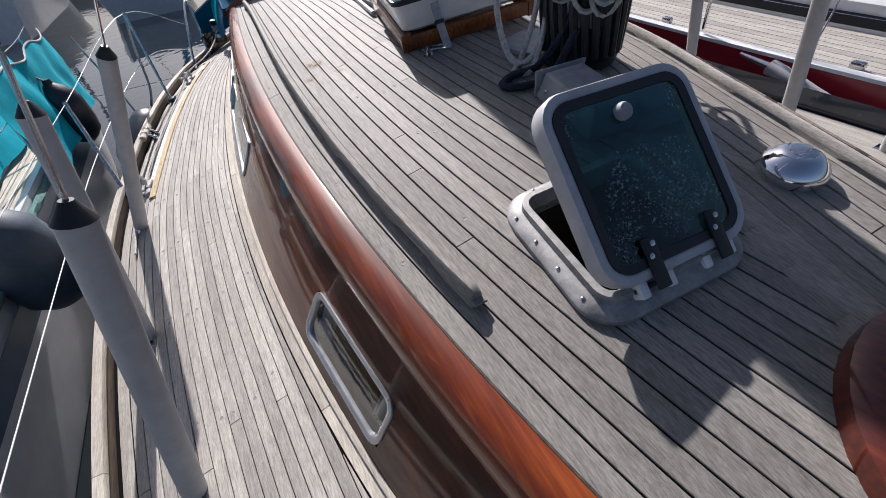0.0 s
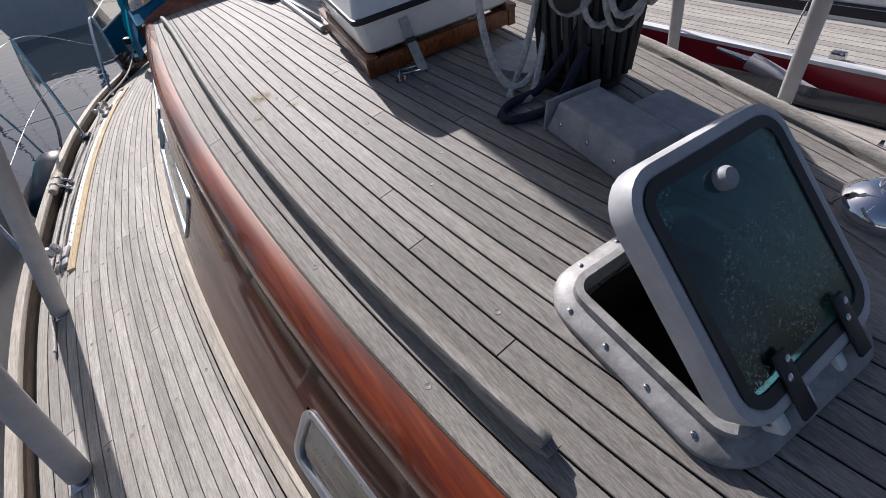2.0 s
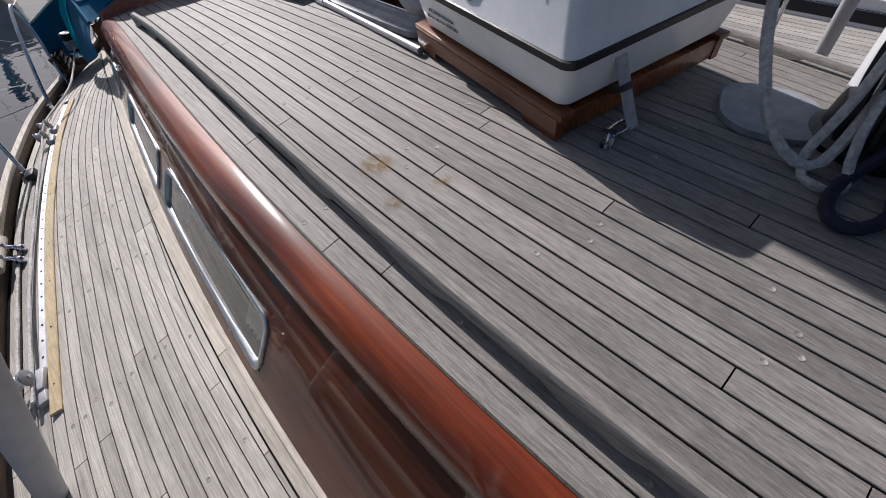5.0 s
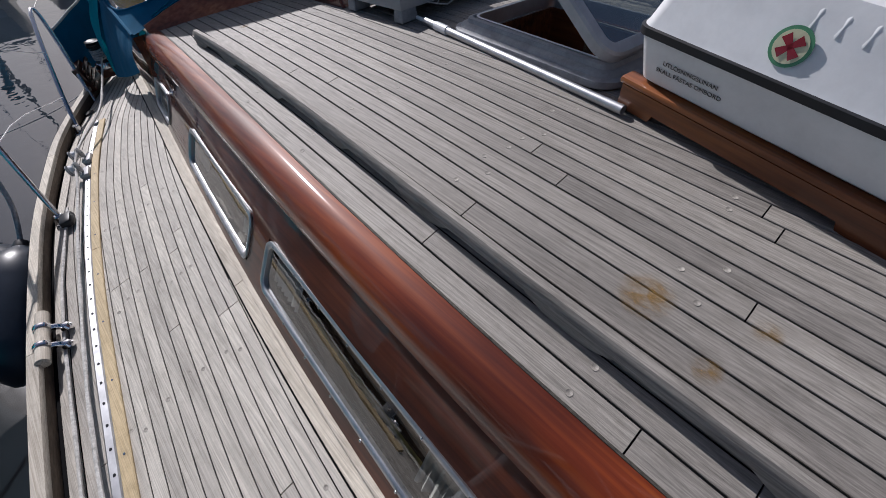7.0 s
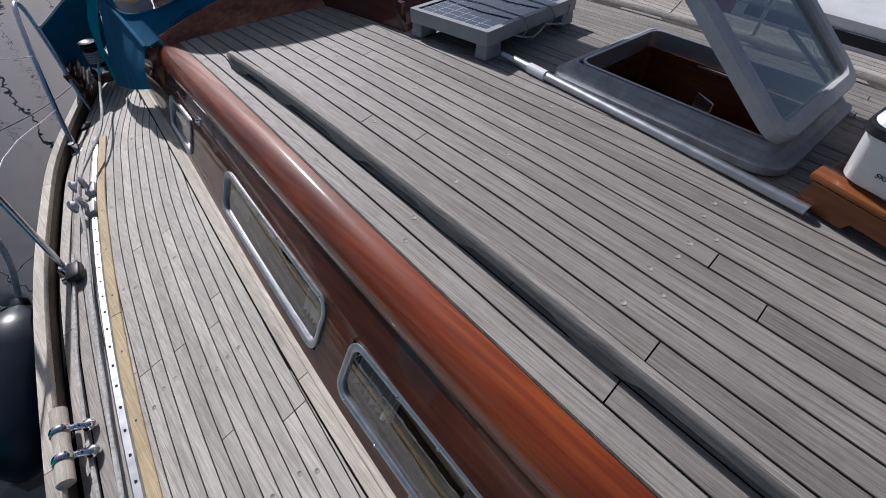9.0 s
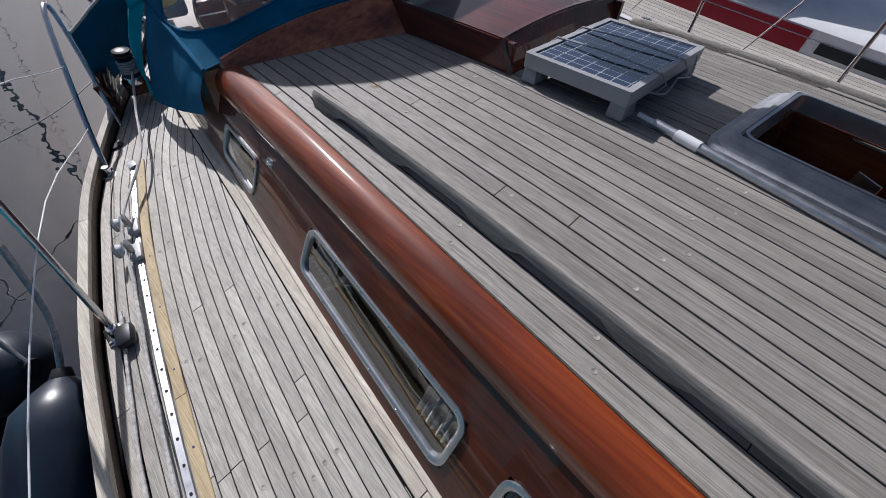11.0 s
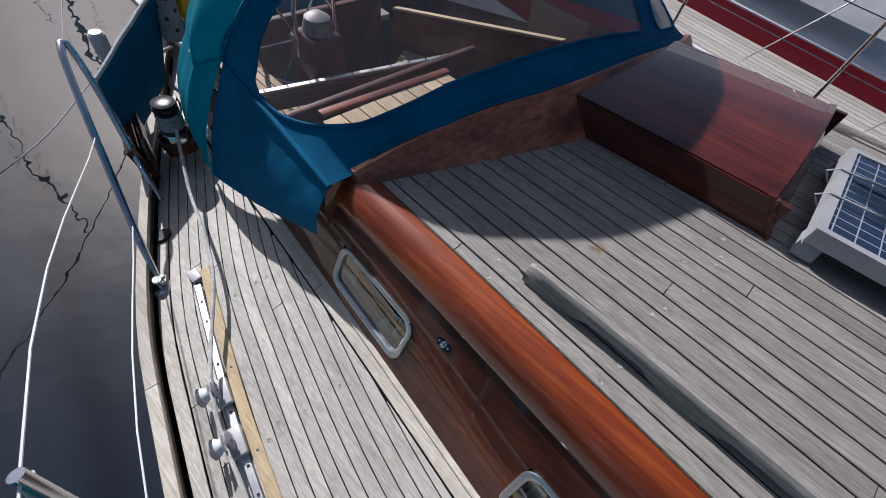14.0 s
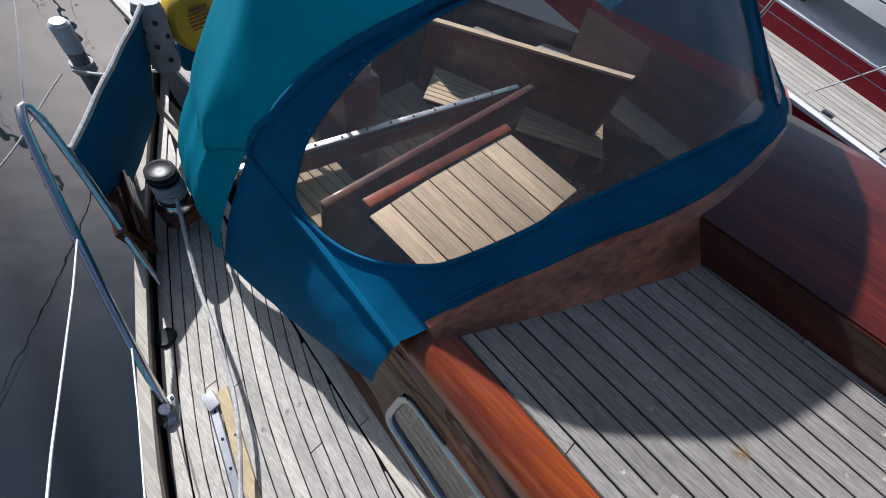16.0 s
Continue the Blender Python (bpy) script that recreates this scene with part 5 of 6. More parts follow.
def cockpit():
    slatted("bridge_deck", 0.44, 1.24, 6.12, 6.54, 0.385, 8, "sunlit teak bridge deck inside the cockpit", "deck panel")
    single("bridge_trim", block((0.80, 0.045, 0.02), pose(0.86, 6.565, 0.393, 0, 0, -3), 0.006), MAHOGANY, "red varnished edging along the bridge deck", "trim", kind="structure")
    single("bridge_riser", block((1.3, 0.04, 0.5), pose(1.0, 6.69, 0.12), 0.01), MAHOGANY_DARK, "dark varnished riser below the bridge deck", "panel", kind="structure")
    slatted("cockpit_seat", 0.33, 0.66, 6.76, 7.55, 0.10, 7, "teak slatted cockpit seat in sunlight", "seat")
    seat = slatted("cockpit_seat", -0.17, 0.17, -0.58, 0.58, 0.0, 8, "long teak slatted cockpit seat in sunlight", "seat")
    seat.matrix_world = pose(1.901, 6.821, -0.02, 0, 0, -148.2)
    slatted("cockpit_floor", 0.66, 1.70, 6.72, 7.55, -0.22, 14, "teak slatted cockpit floor", "floor")
    for a, b, h, drop in (((0.29, 6.75), (0.45, 7.6), 0.20, 0.0), ((2.19, 6.39), (1.72, 7.50), 0.40, 0.16)):
        c = thing("cockpit_coaming", Matrix(), "dark varnished cockpit coaming with a pale cap", "coaming", kind="structure")
        line = [(a[0] + (b[0] - a[0]) * k / 6, a[1] + (b[1] - a[1]) * k / 6, h - drop * k / 6) for k in range(7)]
        part("board", skin([[(x - 0.02, y, -0.3), (x - 0.02, y, z), (x + 0.02, y, z), (x + 0.02, y, -0.3)] for x, y, z in line], close=True), SHAFT_WOOD, c)
        part("cap", skin([[(x - 0.025, y, z + 0.002), (x - 0.025, y, z + 0.016), (x + 0.025, y, z + 0.016), (x + 0.025, y, z + 0.002)] for x, y, z in line], close=True), COCKPIT_TEAK, c, "pale cap")
    bar = thing("sheet_track", Matrix(), "aluminium sheet track across the cockpit", "track")
    part("beam", block((1.5, 0.07, 0.09), pose(0.98, 6.94, 0.20, 0, 0, -11), 0.008), MAHOGANY_DARK, bar)
    part("rail", block((1.5, 0.03, 0.02), pose(0.98, 6.94, 0.256, 0, 0, -11), 0.003), ALUMINIUM, bar, "worn aluminium rail")
    for k in range(12):
        part("bolt", lathe(((0.006, 0), (0.006, 0.004)), pose(0.98, 6.94, 0.266, 0, 0, -11) @ pose(-0.68 + 0.124 * k, 0, 0), 8), BLACK, bar)
    p = thing("steering_pedestal", pose(0.88, 7.20, -0.22), "wooden steering pedestal with a wheel and compass", "pedestal")
    part("column", tapered(0.26, 0.24, 0.62, 0.25, Matrix(), 0.02), HOOD_WOOD, p)
    part("compass", lathe(((0.08, 0.61), (0.085, 0.64), (0.07, 0.70), (0.03, 0.725)), n=24), ALU_WORN, p, "grey compass binnacle")
    part("guard", tube([(-0.12, 0.02, 0.5), (-0.12, 0.02, 0.78), (-0.06, 0.02, 0.84), (0.06, 0.02, 0.84), (0.12, 0.02, 0.78), (0.12, 0.02, 0.5)], 0.012, 10), STEEL, p, "steel guard rail")
    part("wheel_rim", tube([(0.28 * math.cos(a), 0.22, 0.48 + 0.28 * math.sin(a)) for a in np.linspace(0, 2 * math.pi, 33)], 0.013, 8), STEEL, p, "steel wheel rim")
    for k in range(6):
        a = 2 * math.pi * k / 6
        part("spoke", tube([(0.03 * math.cos(a), 0.22, 0.48 + 0.03 * math.sin(a)), (0.28 * math.cos(a), 0.22, 0.48 + 0.28 * math.sin(a))], 0.007, 8), STEEL, p)
    part("hub", lathe(((0.045, 0.1), (0.045, 0.25), (0.02, 0.26)), pose(0, 0, 0.48, -90, 0, 0), 16), STEEL, p)
    single("cockpit_back", block((1.05, 0.05, 0.75), pose(1.20, 7.68, -0.10), 0.01), MAHOGANY_DARK, "dark varnished after end of the cockpit", "panel", kind="structure")
    single("stern_cover", tube([(0.8, 7.95, 0.19), (1.1, 7.98, 0.192), (1.6, 7.95, 0.19)], 0.12, 14), BLUE_CANVAS, "rolled blue canvas behind the cockpit", "canvas roll")
    single("after_deck", block((1.5, 1.3, 0.05), pose(1.15, 8.4, 0.05), 0.01), TEAK_SIDE, "weathered after deck", "deck", kind="structure")


cockpit()

# ---- the starboard side deck's gear ----
track_x = lambda y: spline(((3.2, -0.93), (3.64, -0.868), (4.45, -0.753), (5.05, -0.648), (5.45, -0.567), (5.84, -0.482), (6.5, -0.30), (6.7, -0.24)), y)


def genoa_track():
    t = thing("sheet_track", Matrix(), "long aluminium genoa track with bolt holes on the side deck", "track")
    rows = []
    for y in steps(3.35, 6.48, 0.1):
        x = track_x(y)
        z = deck_z(x, y)
        rows.append([(x - 0.017, y, z), (x - 0.017, y, z + 0.007), (x - 0.012, y, z + 0.011), (x + 0.012, y, z + 0.011), (x + 0.017, y, z + 0.007), (x + 0.017, y, z)])
    part("rail", skin(rows, close=True), ALUMINIUM, t)
    hole = mesh_of("hole", lathe(((0.0065, 0.0), (0.0065, 0.0012), (0.001, 0.0012)), n=10), BLACK)
    y = 3.45
    while y < 6.45:
        ob = new("hole", hole)
        ob.matrix_world = on_deck(track_x(y), y, 0.0105)
        ob.parent = t
        y += 0.1
    for y in (3.33, 6.49):
        part("end_stop", block((0.045, 0.07, 0.026), on_deck(track_x(y), y, 0.013), 0.006), ALU_PAINT, t, "track end stop")
    s = thing("wood_strip", Matrix(), "bare yellow wooden strip beside the sheet track", "strip")
    for ya, yb in ((3.22, 4.885), (4.888, 6.50)):
        rows = []
        for y in steps(ya, yb, 0.1):
            x = track_x(y) + 0.045
            z = deck_z(x, y)
            rows.append([(x - 0.021, y, z), (x - 0.021, y, z + 0.012), (x - 0.018, y, z + 0.015), (x + 0.018, y, z + 0.015), (x + 0.021, y, z + 0.012), (x + 0.021, y, z)])
        part("batten", skin(rows, close=True), OAK, s)
    head = mesh_of("screw", lathe(((0.005, -0.001), (0.005, 0.0008), (0.001, 0.001)), n=8), STEEL)
    for k in range(10):
        y = 3.36 + 0.33 * k
        ob = new("screw", head)
        ob.matrix_world = on_deck(track_x(y) + 0.045, y, 0.015)
        ob.parent = s


genoa_track()


def sheet_block(y, label):
    x = track_x(y)
    b = thing("sheet_block", on_deck(x - 0.005, y, 0.012, -12), label, "block", "sheet blocks")
    part("car", block((0.055, 0.11, 0.028), pose(0, 0, 0.010), 0.007), ALU_PAINT, b, "sliding car")
    for sx in (-1, 1):
        part("cheek", lathe(((0.036, 0), (0.036, 0.006), (0.028, 0.009)), pose(sx * 0.024 - 0.03, 0, 0.06, 0, sx * 90, 0), 20), GREY_PLASTIC, b, "grey cheek")
    part("sheave", lathe(((0.032, -0.014), (0.024, -0.004), (0.024, 0.004), (0.032, 0.014)), pose(-0.03, 0, 0.06, 0, 90, 0), 20), WHITE, b, "white sheave")
    part("pin", lathe(((0.007, -0.04), (0.007, 0.04)), pose(-0.03, 0, 0.06, 0, 90, 0), 10), STEEL, b)
    return b


sheet_block(5.74, "grey plastic sheet block on the track")
sheet_block(5.93, "grey plastic sheet block on the track")
sheet_block(3.42, "grey plastic sheet block at the fore end of the track")

genoa = [deck_at(-0.93, 3.3, 0.05), deck_at(-0.86, 4.0, 0.03), deck_at(track_x(4.9) - 0.035, 4.9, 0.03), deck_at(track_x(5.5) - 0.03, 5.5, 0.05), deck_at(track_x(5.93) - 0.03, 5.93, 0.09), deck_at(-0.24, 6.4, 0.10), deck_at(-0.10, 6.9, 0.13), Vector((0.02, 7.22, 0.10))]
single("sheet_rope", tube(genoa, 0.008, 8, twist=0.08), ROPE_WHITE, "pale sheet rope led through the blocks to the winch", "rope")
single("jib_sheet", tube([deck_at(-0.98, 2.6, 0.02), deck_at(-1.0, 3.3, 0.015), deck_at(-0.93, 4.0, 0.015), deck_at(-0.84, 4.7, 0.015), deck_at(-0.68, 5.45, 0.02)], 0.007, 8, twist=0.08), ROPE_WHITE, "white rope lying along the bulwark", "rope")


def winch():
    w = thing("sheet_winch", pose(0.02, 7.27, 0.0) @ Matrix.Scale(0.86, 4), "black and steel sheet winch wound with grey rope", "winch")
    part("pad", plate(0.19, 0.19, 0.06, 0.07, pose(0, 0, -0.06)), MAHOGANY_DARK, w, "dark wooden pad")
    part("base", lathe(((0.085, 0.01), (0.085, 0.05), (0.075, 0.065)), n=28), STEEL, w, "steel base")
    part("drum", lathe(((0.07, 0.06), (0.052, 0.09), (0.05, 0.17), (0.062, 0.20), (0.07, 0.21)), n=28), BLACK, w, "black drum")
    part("top", lathe(((0.062, 0.21), (0.068, 0.222), (0.068, 0.232), (0.056, 0.236), (0.064, 0.246), (0.064, 0.254), (0.05, 0.26), (0.032, 0.252), (0.012, 0.252)), n=28), BLACK, w, "self-tailing top")
    own = bmesh.new()
    tube([(0.061 * math.cos(a), 0.061 * math.sin(a), 0.085 + 0.0031 * a) for a in np.linspace(0, 2 * math.pi * 5, 90)], 0.009, 7, own, 0.03)
    part("wound_rope", own, ROPE_GREY, w, "grey rope turns")


winch()


def roller_fairlead():
    f = thing("roller_fairlead", on_deck(-0.905, 4.42, 0.0, -8), "wooden roller between two chrome brackets by the bulwark", "fairlead")
    part("roller", lathe(((0.020, -0.15), (0.026, -0.145), (0.026, -0.03), (0.024, 0.0), (0.026, 0.03), (0.026, 0.145), (0.020, 0.15)), pose(-0.01, 0, 0.075, 90, 0, 0), 20), TEAK_PALE, f, "pale wooden roller")
    for y in (-0.055, 0.055):
        part("bracket", lathe(((0.03, -0.012), (0.033, -0.006), (0.033, 0.006), (0.03, 0.012)), pose(-0.01, y, 0.075, 90, 0, 0), 20), CHROME, f, "chrome bracket ring")
        part("arm", tube([(-0.01, y, 0.075), (0.022, y, 0.055), (0.046, y, 0.022)], 0.014, 10, step=0.02), CHROME, f, "chrome bracket arm")
        part("foot", lathe(((0.004, -0.024), (0.018, -0.016), (0.024, 0.0), (0.018, 0.016), (0.004, 0.024)), pose(0.046, y, 0.022), 16), CHROME, f, "round chrome foot")


roller_fairlead()


def shroud(base, top, r, label):
    s = thing("shroud", Matrix(), label, "shroud", "shrouds")
    b, t = Vector(base), Vector(top)
    d = (t - b)
    part("cover_tube", tube([b + d * 0.015, t], r, 16), PVC, s, "grey plastic cover tube")
    part("cap", tube([t, t + d.normalized() * 0.05], r * 1.06, 16, taper=r * 0.35), BLACK, s, "black rubber cap")
    part("wire", tube([t, b + d * 9.0], 0.006, 8), STEEL, s, "steel wire")
    m = Matrix.Translation(b)
    part("chainplate", block((0.012, 0.07, 0.07), m @ pose(0, 0, 0.02), 0.003), STEEL, s, "steel chainplate")
    part("deck_plate", block((0.07, 0.12, 0.008), m @ pose(0, 0, 0.0), 0.002), STEEL, s)
    return s


shroud(deck_at(-0.745, 0.96), (-0.445, 1.05, 0.95), 0.043, "steel shroud in a thick grey plastic cover tube")
shroud(deck_at(-0.915, 1.85), (-0.687, 1.93, 0.96), 0.043, "steel shroud in a grey plastic cover tube")
shroud(deck_at(-0.96, 2.90), (-0.50, 2.58, 0.96), 0.040, "steel shroud in a grey plastic cover tube")
shroud((3.0, 1.27, -0.02), (2.62, 1.22, 1.0), 0.04, "steel shroud in a grey plastic cover tube beyond the roof")
shroud((3.0, 2.0, -0.02), (2.72, 1.98, 1.1), 0.035, "steel shroud in a grey plastic cover tube beyond the roof")
shroud((3.0, 0.72, -0.02), (2.6, 0.70, 1.0), 0.04, "steel shroud in a grey plastic cover tube beyond the roof")


def stanchion(points, label, r=0.0135):
    s = thing("stanchion", Matrix(), label, "stanchion", "guard rail stanchions")
    part("tube", tube(points, r, 12, step=0.04), STEEL, s)
    m = Matrix.Translation(points[0])
    part("socket", lathe(((0.024, -0.01), (0.024, 0.045), (0.019, 0.05)), m, 16), STEEL, s)
    part("base_plate", block((0.08, 0.10, 0.008), m, 0.003), STEEL, s)
    for dx, dy in ((-0.03, -0.035), (0.03, 0.035)):
        part("bolt", lathe(((0.006, 0), (0.006, 0.008)), m @ pose(dx, dy, 0.003), 8), STEEL, s)
    return s


stanchion([deck_at(-1.06, 3.40), Vector((-1.115, 3.66, 0.19)), Vector((-1.17, 3.92, 0.50))], "stainless steel stanchion standing by the bulwark")
stanchion([deck_at(-0.73, 5.37), Vector((-0.735, 5.52, 0.33)), Vector((-0.742, 5.65, 0.73))], "leaning stainless steel stanchion by the bulwark")
stanchion([deck_at(-1.02, 0.2), Vector((-1.12, 0.22, 0.6))], "stainless steel stanchion standing by the bulwark")
gate = [deck_at(-0.43, 6.57), Vector((-0.385, 6.78, 0.04)), Vector((-0.30, 7.15, 0.30)), Vector((-0.235, 7.42, 0.455)), Vector((-0.205, 7.48, 0.472)), Vector((-0.19, 7.46, 0.43)), Vector((-0.19, 7.36, 0.26)), Vector((-0.205, 7.20, 0.02)), deck_at(-0.215, 7.07)]
stanchion(gate, "bent stainless steel gate rail beside the cockpit", 0.0145)
single("fairlead_pad", lathe(((0.04, 0.0), (0.04, 0.008), (0.034, 0.013), (0.02, 0.011), (0.001, 0.012)), on_deck(-0.305, 6.83), 20), BLACK, "black deck fitting by the bulwark", "deck fitting")
single("foot_block", block((0.07, 0.11, 0.05), on_deck(-0.70, 5.30, 0.03, -12), 0.02), BLACK, "dark rounded foot block by the stanchion", "block")


def wire(points, label, mat=STEEL, r=0.0027):
    single("lifeline", tube(points, r, 7, step=0.25), mat, label, "lifeline", "lifelines")


wire([(-1.12, 0.2, 0.6), (-1.17, 3.92, 0.49), (-0.742, 5.65, 0.72), (-0.31, 7.10, 0.265)], "white covered guard wire", WHITE)
wire([(-1.07, 0.2, 0.28), (-1.115, 3.66, 0.19), (-0.735, 5.52, 0.33), (-0.385, 6.78, 0.04)], "thin white covered guard wire", WHITE)
wire([(-0.235, 7.42, 0.45), (0.05, 8.2, 0.55), (0.3, 9.2, 0.6)], "guard wire above the blue cloth")


def weather_cloth():
    c = thing("weather_cloth", Matrix(), "blue canvas weather cloth laced to the guard wires", "weather cloth")
    own = bmesh.new()
    rows = []
    for t in np.linspace(0, 1, 16):
        lo = Vector((-0.205, 7.36, -0.08)).lerp(Vector((0.21, 7.82, 0.0)), t)
        hi = Vector((-0.172, 7.40, 0.33)).lerp(Vector((0.32, 7.80, 0.50)), t)
        rows.append([lo.lerp(hi, u) + Vector((0.012 * noise.noise(Vector((t * 4, u * 3, 0))), 0, 0)) for u in np.linspace(0, 1, 8)])
    part("cloth", skin(rows, own), BLUE_CANVAS, c)
    part("top_hem", tube([r[-1] for r in rows], 0.010, 8), ROPE_WHITE, c, "white laced top hem")
    return c


weather_cloth()


def locker():
    l = thing("deck_locker", pose(-0.06, 7.48, -0.14, 0, 0, -14), "dark varnished slatted wooden locker on the side deck", "locker")
    part("body", block((0.05, 0.62, 0.20), pose(-0.06, 0, 0.11, 0, -12, 0), 0.006), MAHOGANY_DARK, l)
    for k in range(4):
        part("slat", block((0.014, 0.62, 0.032), pose(-0.02, 0, 0.035 + 0.05 * k, 0, -12, 0), 0.003), MAHOGANY_DARK, l)
    return l


locker()


def horseshoe():
    h = thing("rescue_bag", pose(0.53, 7.86, 0.36), "round yellow rescue sling bag hung on the stern rail", "rescue bag")
    part("bag", lathe(((0.125, -0.05), (0.14, -0.03), (0.14, 0.03), (0.125, 0.05)), pose(0, 0, 0, 80, 0, 10), 28), YELLOW, h)
    for k, w in enumerate((0.12, 0.16, 0.16, 0.15, 0.16, 0.14, 0.15, 0.08)):
        part("print_bar", block((w * 0.7, 0.002, 0.006 if k else 0.014), pose(0.0, -0.055, 0.075 - 0.017 * k, -10, 0, 10), 0), BROWN_IN, h, "line of unreadable print")
    part("lower_cover", block((0.28, 0.12, 0.14), pose(0, 0.0, -0.15), 0.04), BLUE_CANVAS, h, "blue canvas pocket")
    r = thing("rail_roll", pose(0.335, 7.82, 0.35), "grey perforated plastic roll tied to the rail", "roll")
    part("roll", lathe(((0.05, -0.14), (0.06, -0.11), (0.06, 0.11), (0.05, 0.14)), pose(0, 0, 0, -10, 5, 0), 20), GREY_PLASTIC, r)
    for k in range(18):
        a, z = k * 2.4, -0.1 + 0.2 * (k / 17)
        part("perforation", lathe(((0.011, 0), (0.011, 0.003)), pose(0, 0, 0, -10, 5, 0) @ Matrix.Rotation(a, 4, "Z") @ pose(0.059, 0, z, 0, 90, 0), 8), BLACK, r)


horseshoe()

# mainsail stowed on its boom, high above the roof
boom = thing("boom", pose(0, 0, 0), "boom with the mainsail stowed under a blue cover", "boom")
part("spar", tube([(1.5, 1.75, 2.15), (1.78, 6.6, 2.25)], 0.075, 16), ALU_PAINT, boom)
part("sail_cover", tube([(1.52, 1.9, 2.42), (1.53, 3.5, 2.42), (1.63, 5.0, 2.38), (1.76, 6.5, 2.34)], 0.27, 16, taper=0.2), BLUE_CANVAS, boom, "blue sail cover")

# ---- the neighbouring boats, piles and the far side of the harbour ----
def port_bulwark():
    b = tagged(new("bulwark"), "weathered wooden bulwark along the far side deck", "bulwark", kind="structure")
    line = lambda y: 3.10 if y < 6 else 3.10 - (y - 6) * 0.5
    rows = [[(line(y), y, -0.10), (line(y), y, -0.03), (line(y) + 0.06, y, -0.025), (line(y) + 0.06, y, -0.4)] for y in steps(-3, 7.6, 0.4)]
    part("cap_rail", skin(rows, close=True), TEAK_RAIL, b)
    m = thing("deck_mat", Matrix(), "black netting laced along the far side deck", "netting")
    own = bmesh.new()
    skin([[(2.75, y, 0.02), (3.05, y, 0.10)] for y in steps(3.6, 6.2, 0.2)], own)
    part("net", own, BLACK, m)
    stud = mesh_of("stud", lathe(((0.012, 0), (0.012, 0.006), (0.004, 0.01)), n=8), WHITE)
    for k in range(9):
        ob = new("stud", stud)
        ob.matrix_world = pose(2.98, 3.7 + 0.3 * k, 0.09)
        ob.parent = m


port_bulwark()


def red_boat():
    """White yacht with a red stripe lying alongside to port."""
    b = thing("red_striped_yacht", Matrix(), "white sailing yacht with a broad red stripe moored alongside", "yacht")
    z = lambda y: -0.06 + 0.03 * (min(max(y, -1), 8) - 1.0)
    x = lambda y: 3.55 + 0.012 * (y - 3.5) ** 2
    ys = steps(-5, 12, 0.5)
    part("hull_side", skin([[(x(y) + 0.25, y, -1.2), (x(y) + 0.05, y, -0.7), (x(y) + 0.02, y, z(y) - 0.46)] for y in ys]), WHITE, b, "white topsides")
    part("red_stripe", skin([[(x(y) + 0.02, y, z(y) - 0.46), (x(y) - 0.004, y, z(y) + 0.11)] for y in ys]), RED, b, "broad red stripe")
    part("toe_rail", skin([[(x(y) - 0.01, y, z(y) + 0.11), (x(y) - 0.012, y, z(y) + 0.135), (x(y) + 0.05, y, z(y) + 0.14), (x(y) + 0.05, y, z(y) + 0.12)] for y in ys], close=True), WHITE, b, "white toe rail")
    for k in range(9):
        part("deck_plank", skin([[(x(y) + 0.055 + 0.085 * k, y, z(y) + 0.12), (x(y) + 0.134 + 0.085 * k, y, z(y) + 0.12)] for y in ys]), TEAK_SIDE, b)
    part("cabin", skin([[(x(y) + 0.82, y, z(y) + 0.10), (x(y) + 0.86, y, z(y) + 0.30), (x(y) + 0.92, y, z(y) + 0.34), (x(y) + 2.2, y, z(y) + 0.42)] for y in ys]), WHITE, b, "white cabin")
    part("second_stripe", skin([[(x(y) + 0.817, y, z(y) + 0.15), (x(y) + 0.838, y, z(y) + 0.235)] for y in steps(-5, 4.2, 0.5)]), BLACK, b, "long dark cabin window")
    part("rail_stripe", skin([[(x(y) + 0.817, y, z(y) + 0.12), (x(y) + 0.845, y, z(y) + 0.29)] for y in steps(4.3, 9, 0.5)]), RED, b, "red cabin stripe")
    for y in (-0.6, 0.9, 2.4, 3.9, 5.0, 6.2):
        s = part("stanchion", tube([(x(y) + 0.04, y, z(y) + 0.17), (x(y) + 0.02, y, z(y) + 0.80)], 0.014, 10), STEEL, b, "steel stanchion")
        part("clamp", block((0.05, 0.09, 0.05), pose(x(y) + 0.09, y + 0.4, z(y) + 0.16), 0.012), STEEL, b, "steel deck fitting")
    for h in (0.45, 0.78):
        part("guard_wire", tube([(x(y) + 0.02, y, z(y) + h) for y in ys[::2]], 0.004, 6), STEEL, b)
    part("mast", tube([(x(1.0) + 1.6, 1.0, 0.3), (x(1.0) + 1.6, 1.0, 12.0)], 0.09, 14), ALU_PAINT, b, "silver mast")
    part("spinnaker_pole", tube([(3.45, 1.70, 0.06), (3.42, 0.90, -0.13), (3.36, -0.9, -0.25)], 0.055, 14), ALU_PAINT, b, "silver spinnaker pole lashed on deck")
    part("pole_end", tube([(3.45, 1.70, 0.06), (3.47, 1.95, 0.09)], 0.025, 10, taper=0.012), STEEL, b, "steel pole end")
    for y in (1.6, 4.6, 5.6):
        part("shroud_wire", tube([(x(y) + 0.12, y, z(y) + 0.15), (x(y) + 1.3, 1.5 + y * 0.1, 6.0)], 0.006, 6), STEEL, b)
    part("boom_tent", skin([[(x(y) + 0.9, y, z(y) + 0.50), (x(y) + 1.3, y, z(y) + 1.1), (x(y) + 1.8, y, z(y) + 1.3), (x(y) + 2.4, y, z(y) + 1.0)] for y in steps(4.8, 8.5, 0.3)]), cloth("pale grey tarpaulin", (0.50, 0.51, 0.53)), b, "pale grey tarpaulin")
